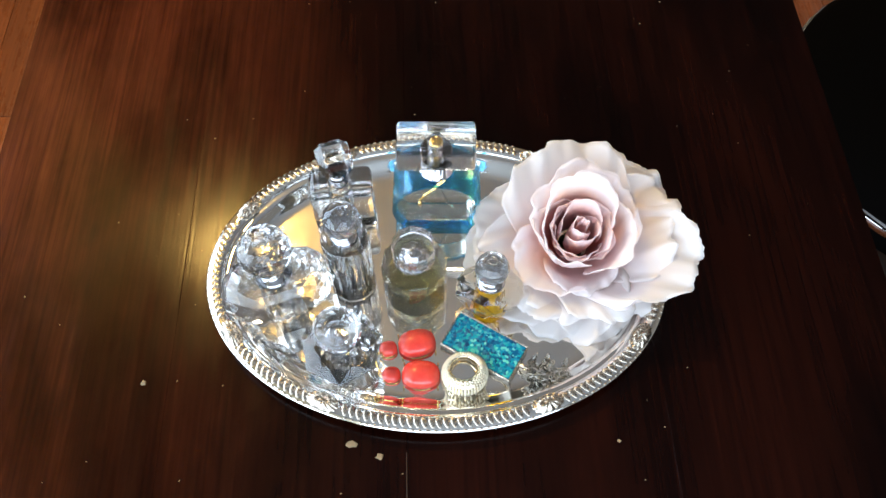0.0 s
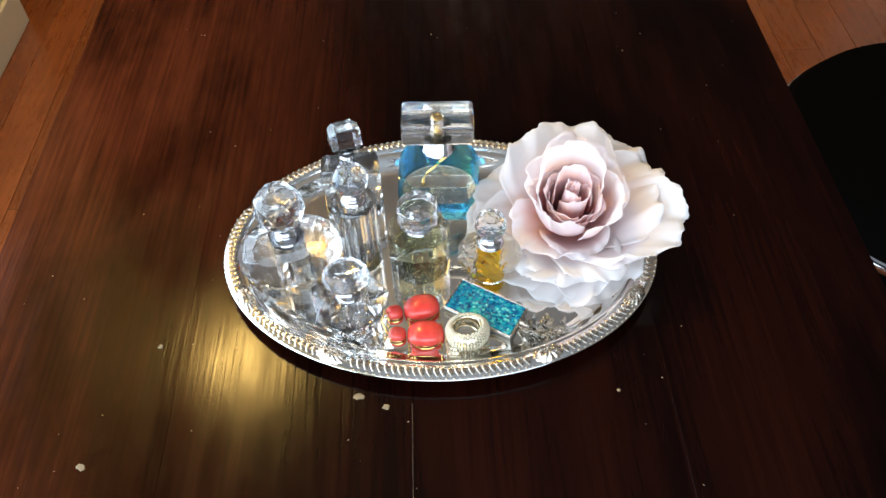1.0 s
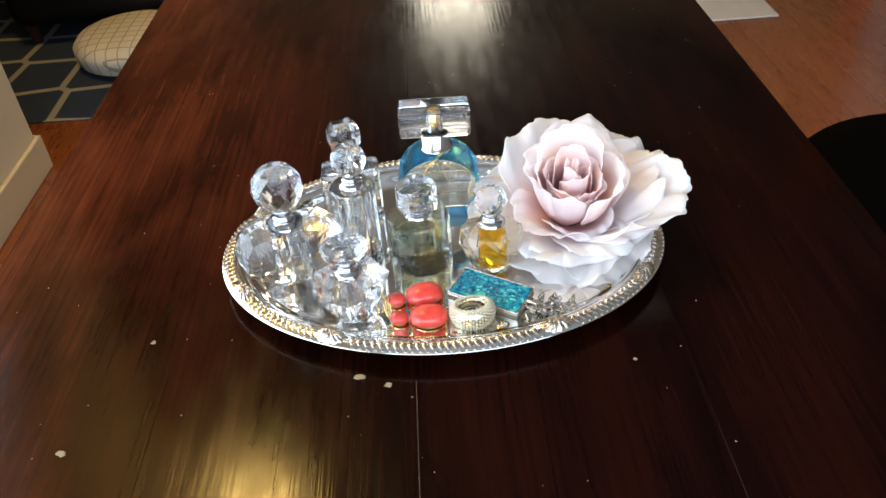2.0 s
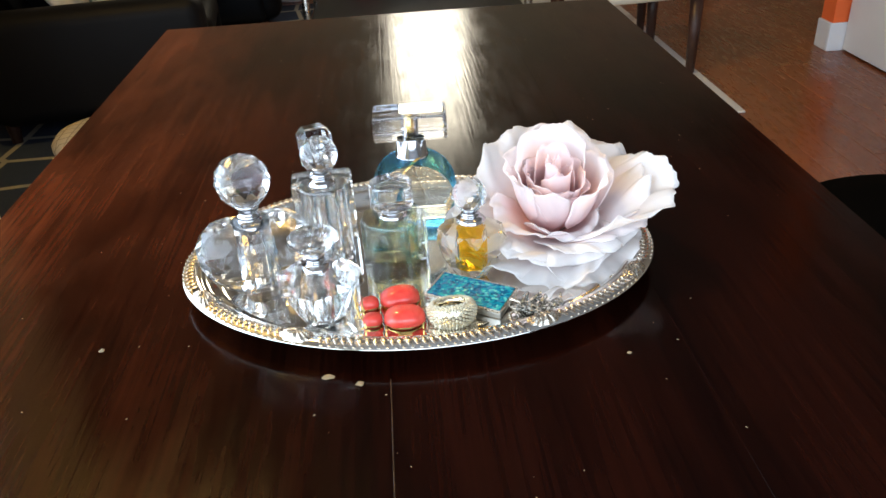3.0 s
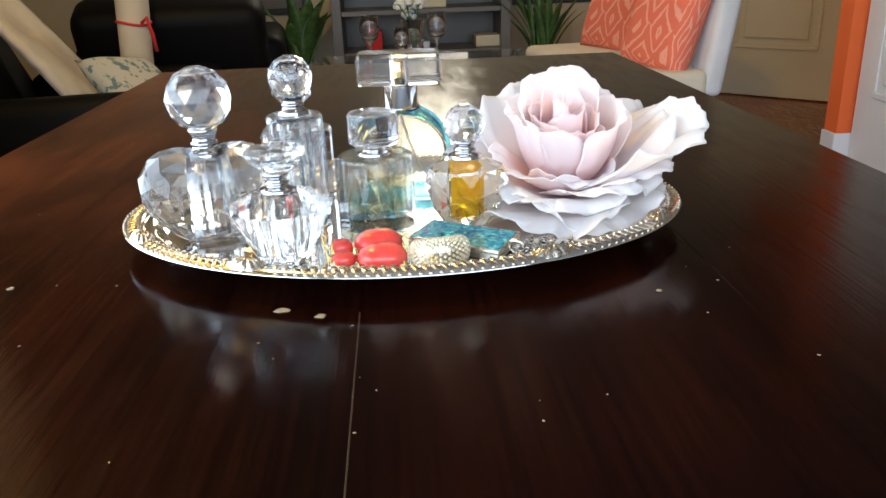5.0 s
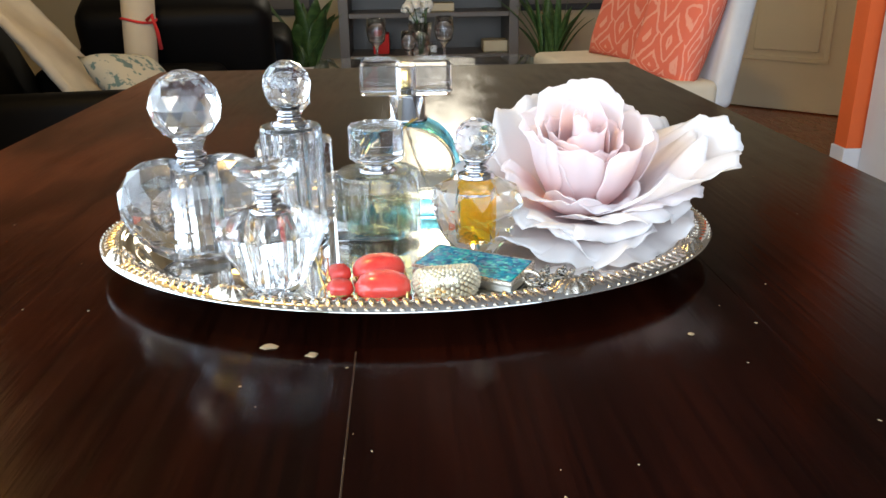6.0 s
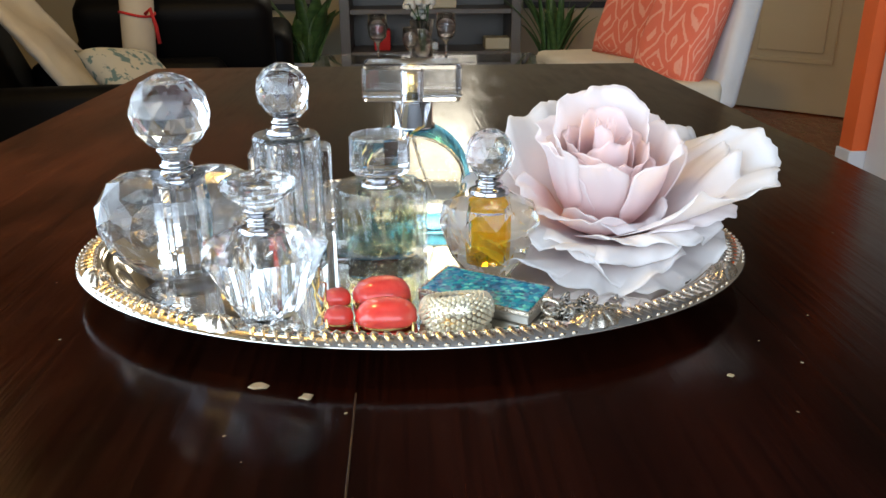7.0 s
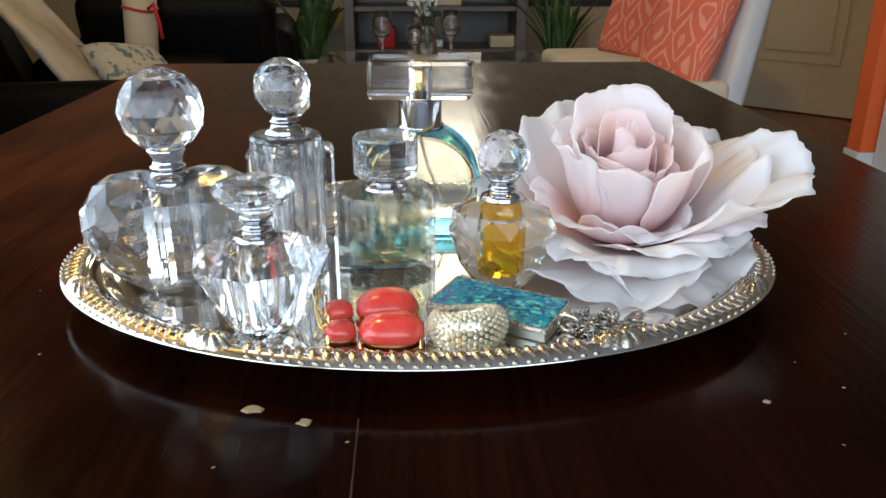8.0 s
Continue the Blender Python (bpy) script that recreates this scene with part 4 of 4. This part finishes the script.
# open outer petals
for k, (az, L, a0, a1, lip, w) in enumerate(((336, 0.092, 62, 40, 22, 0.084), (42, 0.070, 70, 50, 40, 0.088), (8, 0.074, 64, 36, 44, 0.080), (98, 0.070, 62, 34, 60, 0.098), (170, 0.072, 76, 60, 40, 0.088), (212, 0.064, 72, 52, 70, 0.090), (262, 0.058, 72, 46, 86, 0.094), (308, 0.062, 70, 46, 80, 0.084))):
    petal("outer_petal", az, 0.012, 0.004, L, w, a0, a1, PETAL_OUT, 0.8, 0.0044, 60 + k, lip, 0.20)
# lowest petals, nearly flat
for k, (az, L, a0, a1) in enumerate(((70, 0.064, 74, 54), (205, 0.072, 82, 72), (250, 0.070, 76, 74), (298, 0.066, 76, 72))):
    petal("lower_petal", az, 0.012, 0.002, L, 0.092, a0, a1, PETAL_OUT, 0.75, 0.0046, 80 + k, 22)


# ---- the sitting area ----
def armchair(name, m, label, back_h=0.92):
    """A leather armchair facing +x; its origin is on the floor."""
    c = thing(name, m, label, "armchair", "black leather armchairs")
    part("base", box(-0.42, 0.36, -0.36, 0.36, 0.08, 0.26, 0.03, 3), LEATHER, c, "", True)
    part("seat_cushion", box(-0.25, 0.41, -0.26, 0.26, 0.26, 0.38, 0.05, 4), LEATHER, c, "plump leather seat cushion", True)
    bk = box(-0.12, 0.10, -0.37, 0.37, 0.0, back_h - 0.28, 0.07, 4)
    part("backrest", bk, LEATHER, c, "rounded leather backrest", True, pose(-0.40, 0, 0.24, 0, -22, 0))
    for s in (-1, 1):
        part("arm", box(-0.40, 0.40, -0.075, 0.075, 0.08, 0.48, 0.06, 4), LEATHER, c, "padded leather arm", True, pose(0, s * 0.36, 0))
    for x in (-0.36, 0.33):
        for y in (-0.34, 0.34):
            part("foot", lathe([(0.018, 0.0), (0.026, 0.08)], 12, cx=x, cy=y), LEG_WOOD, c)
    return c


armchair("armchair", pose(-1.12, 2.72, FLOOR, 0, 0, 8), "black leather armchair with a fleece throw and cushion")
armchair("armchair", pose(-1.10, 3.95, FLOOR, 0, 0, 97) @ Matrix.Diagonal((1.15, 1.15, 1.15, 1)), "black leather armchair turned with its back to the table", 0.72)


def drape(pts_left, pts_right, n, material, name, label, category, thick=0.02, rough=0.012, seed=3):
    """A cloth laid along two edge lines."""
    noise_off = Vector((seed, 0, 0))
    bm = bmesh.new()
    rows = []
    L, R = [Vector(p) for p in pts_left], [Vector(p) for p in pts_right]
    k = len(L) - 1
    for j in range(n * k + 1):
        q = min(j / n, k - 1e-6)
        i, f = int(q), q - int(q)
        a, b = L[i].lerp(L[i + 1], f), R[i].lerp(R[i + 1], f)
        rows.append([bm.verts.new(a.lerp(b, u / n) + Vector((0, 0, 1)) * rough * noise.noise(a.lerp(b, u / n) * 14 + noise_off)) for u in range(n + 1)])
    for a, b in zip(rows, rows[1:]):
        for u in range(n):
            bm.faces.new([a[u], a[u + 1], b[u + 1], b[u]])
    ob = tagged(new(name, finish(name, bm, material, True)), label, category)
    so = ob.modifiers.new("thickness", 'SOLIDIFY')
    so.thickness, so.offset = thick, 1.0
    return ob


fz = FLOOR
drape([(-1.72, 2.52, fz + 0.80), (-1.56, 2.52, fz + 0.90), (-1.33, 2.53, fz + 0.62), (-1.18, 2.54, fz + 0.395)],
      [(-1.76, 2.90, fz + 0.80), (-1.60, 2.92, fz + 0.90), (-1.37, 2.94, fz + 0.62), (-1.22, 2.96, fz + 0.395)], 12, FUR, "throw_blanket", "fluffy off-white fleece throw over an armchair back", "blanket", 0.03, 0.02)
cu = tagged(new("cushion", finish("cushion", cushion(0.34, 0.30, 0.12), TEAL_PRINT, True)), "pale cushion with a teal leaf print on a black armchair", "cushion")
cu.matrix_basis = pose(-1.02, 2.66, fz + 0.46, -52, 8, 60)
roll = thing("rolled_blanket", pose(-1.16, 3.08, FLOOR + 0.008, 0, 4, 0), "tall rolled cream blanket tied with red ribbon", "blanket")
part("roll", lathe([(0.055, 0.0), (0.066, 0.02), (0.070, 0.2), (0.067, 0.5), (0.069, 0.8), (0.062, 0.98), (0.05, 1.0), (0.045, 0.985), (0.0, 0.985)], 28), CREAM_FABRIC, roll, "", True)
rb = tube([(0.070 * math.cos(2 * math.pi * i / 24), 0.070 * math.sin(2 * math.pi * i / 24), 0.66 + 0.006 * math.sin(4 * math.pi * i / 24)) for i in range(24)], 0.006, 6, True)
tube([(0.05, -0.055, 0.665), (0.075, -0.07, 0.69), (0.095, -0.07, 0.62), (0.105, -0.065, 0.55)], 0.008, 6, bm=rb)
part("ribbon", rb, RED_CLOTH, roll, "red ribbon with a loose end", True)

stool = thing("ottoman", pose(-1.00, 2.12, FLOOR), "low round ottoman with a cream quilted cover", "ottoman")
part("seat", lathe([(0.16, 0.02), (0.19, 0.03), (0.20, 0.07), (0.20, 0.085), (0.18, 0.108), (0.14, 0.118), (0.0, 0.122)], 36), QUILT, stool, "cream quilted cushion top", True)
part("foot", lathe([(0.12, 0.008), (0.12, 0.025)], 24), LEG_WOOD, stool)


def dining_chair(m, label):
    """An upholstered side chair facing -x."""
    c = thing("side_chair", m, label, "chair", "white upholstered chairs")
    part("seat", box(-0.26, 0.22, -0.24, 0.24, 0.33, 0.475, 0.035, 4), CREAM_FABRIC, c, "cream upholstered seat", True)
    part("backrest", box(-0.045, 0.045, -0.235, 0.235, 0.0, 0.66, 0.03, 4), WHITE_FABRIC, c, "tall white upholstered back", True, pose(0.235, 0, 0.36, 0, 8, 0))
    for x, y in ((-0.22, -0.20), (-0.22, 0.20), (0.21, -0.20), (0.21, 0.20)):
        part("leg", lathe([(0.018, 0.006), (0.027, 0.335)], 10, cx=x, cy=y), LEG_WOOD, c, "dark turned leg", True)
    return c


for cx, cy, rz in ((0.95, 2.70, 6), (0.94, 3.36, 8)):
    dining_chair(pose(cx, cy, FLOOR + 0.008, 0, 0, rz) @ Matrix.Diagonal((1, 1, 0.92, 1)), "white upholstered chair with dark legs and a coral cushion")
    q = tagged(new("cushion", finish("cushion", cushion(0.37, 0.42, 0.14), IKAT, True)), "coral cushion with pale concentric pattern on a white chair", "cushion", "coral cushions")
    q.matrix_basis = pose(cx + 0.12, cy - 0.03, FLOOR + 0.615, 0, 0, rz - 72) @ pose(0, 0, 0, -16, 6, 0)

# glass coffee table with a vase of white flowers and goblets
ct = thing("coffee_table", pose(0.12, 3.45, FLOOR), "low glass topped coffee table with metal legs", "coffee table")
part("top", box(-0.55, 0.55, -0.32, 0.32, 0.395, 0.407, 0.003, 2), CLEAR, ct, "clear glass top")
part("shelf", box(-0.5, 0.5, -0.28, 0.28, 0.14, 0.165, 0.003, 1), FRAME_BLACK, ct, "dark lower shelf")
for x in (-0.51, 0.51):
    for y in (-0.28, 0.28):
        part("leg", lathe([(0.018, 0.008), (0.018, 0.394)], 14, cx=x, cy=y), STEEL, ct, "brushed metal leg", True)


def goblet(x, y, z, s, name="goblet"):
    g = bmesh.new()
    lathe([(0.034 * s, 0), (0.034 * s, 0.003), (0.006 * s, 0.008 * s), (0.0045 * s, 0.06 * s), (0.008 * s, 0.075 * s), (0.03 * s, 0.095 * s), (0.036 * s, 0.13 * s), (0.033 * s, 0.175 * s),
           (0.031 * s, 0.175 * s), (0.034 * s, 0.13 * s), (0.028 * s, 0.098 * s), (0.0, 0.082 * s)], 24, bm=g)
    ob = tagged(new(name, finish(name, g, CLEAR, True)), "clear stemmed glass on the coffee table", "goblet", "clear goblets")
    ob.matrix_basis = pose(x, y, z)


goblet(-0.12, 3.36, FLOOR + 0.408, 1.3)
goblet(0.20, 3.40, FLOOR + 0.408, 1.3)
goblet(0.03, 3.28, FLOOR + 0.408, 1.0)
vase = thing("flower_vase", pose(0.09, 3.52, FLOOR + 0.408), "clear glass vase with a bunch of white flowers", "vase")
part("vessel", lathe([(0.05, 0), (0.055, 0.004), (0.045, 0.10), (0.062, 0.19), (0.059, 0.19), (0.041, 0.10), (0.045, 0.02), (0.0, 0.02)], 24), CLEAR, vase, "clear glass vessel", True)
rng = random.Random(4)
for k in range(9):
    a, rr = rng.uniform(0, 6.28), rng.uniform(0.02, 0.13)
    top = Vector((rr * math.cos(a), rr * math.sin(a), rng.uniform(0.20, 0.28)))
    part("stem", tube([(0.01 * math.cos(a), 0.01 * math.sin(a), 0.03), (0.03 * math.cos(a), 0.03 * math.sin(a), 0.19), top], 0.003, 6), LEAF, vase)
    fl = bmesh.new()
    for i in range(22):
        b, e = rng.uniform(0, 6.28), rng.uniform(-0.3, 1.4)
        d = Vector((math.cos(b) * math.cos(e), math.sin(b) * math.cos(e), math.sin(e)))
        blob(fl, Matrix.Translation(top + d * 0.026) @ d.to_track_quat('Z', 'Y').to_matrix().to_4x4() @ Matrix.Diagonal((0.017, 0.013, 0.006, 1)), 6, 4)
    part("blossom", fl, WHITE_FLOWER, vase, "white ruffled blossom", True)


def strap_leaf(bm, az, length, lean, width, rng):
    rows = []
    r, z = 0.015, 0.0
    n = 9
    for j in range(n + 1):
        v = j / n
        a = radians(lean * (0.35 + 0.9 * v))
        if j:
            r += length / n * math.sin(a)
            z += length / n * math.cos(a)
        w = width * (0.55 + 0.9 * v - 1.45 * v ** 3) + 0.0006
        c, s = math.cos(az), math.sin(az)
        rows.append([bm.verts.new((r * c - w * s * k, r * s + w * c * k, z + (0.25 * w if k else 0))) for k in (-1, 0, 1)])
    for a, b in zip(rows, rows[1:]):
        for i in (0, 1):
            bm.faces.new([a[i], a[i + 1], b[i + 1], b[i]])


for px, py, seed, count, wide in ((-0.60, 4.50, 1, 14, 0.066), (0.92, 4.50, 2, 30, 0.024)):
    rng = random.Random(seed)
    pl = thing("potted_plant", pose(px, py, FLOOR), "leafy green plant in a white footed urn", "potted plant", "potted plants")
    part("urn", lathe([(0.0, 0.0), (0.10, 0.0), (0.10, 0.025), (0.055, 0.05), (0.035, 0.09), (0.04, 0.13), (0.10, 0.17), (0.135, 0.26), (0.145, 0.285), (0.135, 0.29), (0.12, 0.27), (0.0, 0.265)], 32), WHITE_PAINT, pl, "white footed urn", True)
    for k in range(count):
        lf = bmesh.new()
        strap_leaf(lf, rng.uniform(0, 6.28), rng.uniform(0.30, 0.52), rng.uniform(8, 48), wide * rng.uniform(0.8, 1.25), rng)
        ob = part("leaf", lf, LEAF, pl, "", True, pose(rng.uniform(-0.05, 0.05), rng.uniform(-0.05, 0.05), 0.26))
        ob.modifiers.new("thickness", 'SOLIDIFY').thickness = 0.0015

# dark media console and framed pictures on the far wall
mc = thing("console_cabinet", pose(0.17, 4.72, FLOOR), "dark taupe open console against the wall", "cabinet")
for x in (-0.55, 0.49):
    part("post", box(x, x + 0.06, -0.2, 0.2, 0.0, 0.80, 0.003), DARK_BRONZE, mc)
for z in (0.05, 0.30, 0.55, 0.78):
    part("shelf", box(-0.488, 0.488, -0.2, 0.2, z, z + 0.03, 0.003), DARK_BRONZE, mc)
part("back_panel", box(-0.488, 0.488, 0.18, 0.2, 0.0, 0.8), DARK_BRONZE, mc)
for x, z, w, h, mat_, nm, lb in ((-0.30, 0.33, 0.10, 0.12, RED_CLOTH, "box", "small dark red box on a console shelf"), (0.05, 0.58, 0.22, 0.05, CREAM_PAINT, "book", "pale book lying on a console shelf"),
                                 (0.42, 0.33, 0.16, 0.07, CREAM_PAINT, "bowl_box", "pale box on a console shelf"), (-0.05, 0.33, 0.2, 0.05, STEEL, "media_player", "flat grey device on a console shelf")):
    ob = tagged(new(nm, finish(nm, box(-w / 2, w / 2, -0.08, 0.08, 0, h, 0.006, 2), mat_)), lb, nm.split("_")[0])
    ob.matrix_basis = pose(0.17 + x, 4.68, FLOOR + z)
for x in (-0.86, 1.10):
    pf = thing("picture_frame", pose(x, YB - 0.002, 0.05), "black framed picture hanging on the beige wall", "picture", "framed pictures")
    fr = bmesh.new()
    for a in ((-0.3, 0.3, -0.25, -0.21), (-0.3, 0.3, 0.21, 0.25), (-0.3, -0.26, -0.21, 0.21), (0.26, 0.3, -0.21, 0.21)):
        box(a[0], a[1], -0.025, 0, a[2], a[3], 0.003, bm=fr)
    part("frame", fr, FRAME_BLACK, pf)
    part("print", box(-0.26, 0.26, -0.012, -0.002, -0.21, 0.21), DARK_BRONZE, pf, "dark print")

# black round stools beside the table
def round_stool(m):
    bs = thing("stool", m, "round black suede stool with a chrome band beside the table", "stool", "round black stools")
    part("seat", lathe([(0.232, 0.385), (0.244, 0.398), (0.244, 0.452), (0.226, 0.478), (0.16, 0.488), (0.0, 0.49)], 48), SUEDE, bs, "round black padded seat", True)
    part("band", lathe([(0.243, 0.428), (0.249, 0.431), (0.249, 0.443), (0.243, 0.446)], 48), CHROME, bs, "thin chrome band", True)
    part("pedestal", lathe([(0.04, 0.02), (0.035, 0.386)], 24), FRAME_BLACK, bs, "black pedestal", True)
    part("foot", lathe([(0.12, 0.0), (0.12, 0.012), (0.05, 0.03)], 40), FRAME_BLACK, bs, "round black foot", True)
    return bs


first_stool = round_stool(pose(0.725, 0.365, FLOOR))
copy_thing(first_stool, pose(0.735, -0.15, FLOOR))

# bright floor patch built as a thin white slab, and the navy rug
solid("rug_white", box(-0.35, 1.225, 2.07, 4.25, FLOOR + 0.001, FLOOR + 0.008, 0.002, 1), FLOOR_PATCH, "flat bright white patch on the floor under the chairs", "rug")
solid("rug_navy", box(-2.6, -0.45, 1.70, 4.3, FLOOR + 0.001, FLOOR + 0.007, 0.002, 1), TRELLIS, "navy rug with a pale trellis pattern", "rug")

# ---- floor planks ----
slab = solid("floor", box(-3.3, 2.74, -2.52, YB, FLOOR - 0.12, FLOOR - 0.004), LEG_WOOD, "orange-brown hardwood plank floor", "floor")
rng = random.Random(11)
PW = 0.095
plank_meshes = {}
x = -3.2
while x < 2.62:
    y = -2.4
    length = 0.45 * rng.choice((1, 2, 3, 4, 5))
    while y < YB - 0.01:
        length = round(min(length, YB - y), 3)
        if length not in plank_meshes:
            plank_meshes[length] = finish("plank", box(0.0005, PW - 0.0005, 0.0006, length - 0.0006, -0.0035, 0.0, 0.0008, 1), FLOOR_WOOD)
        ob = new("plank", plank_meshes[length])
        ob.parent = slab
        ob.matrix_basis = pose(x, y, FLOOR)
        y += length
        length = 0.45 * rng.choice((3, 4, 5))
    x += PW
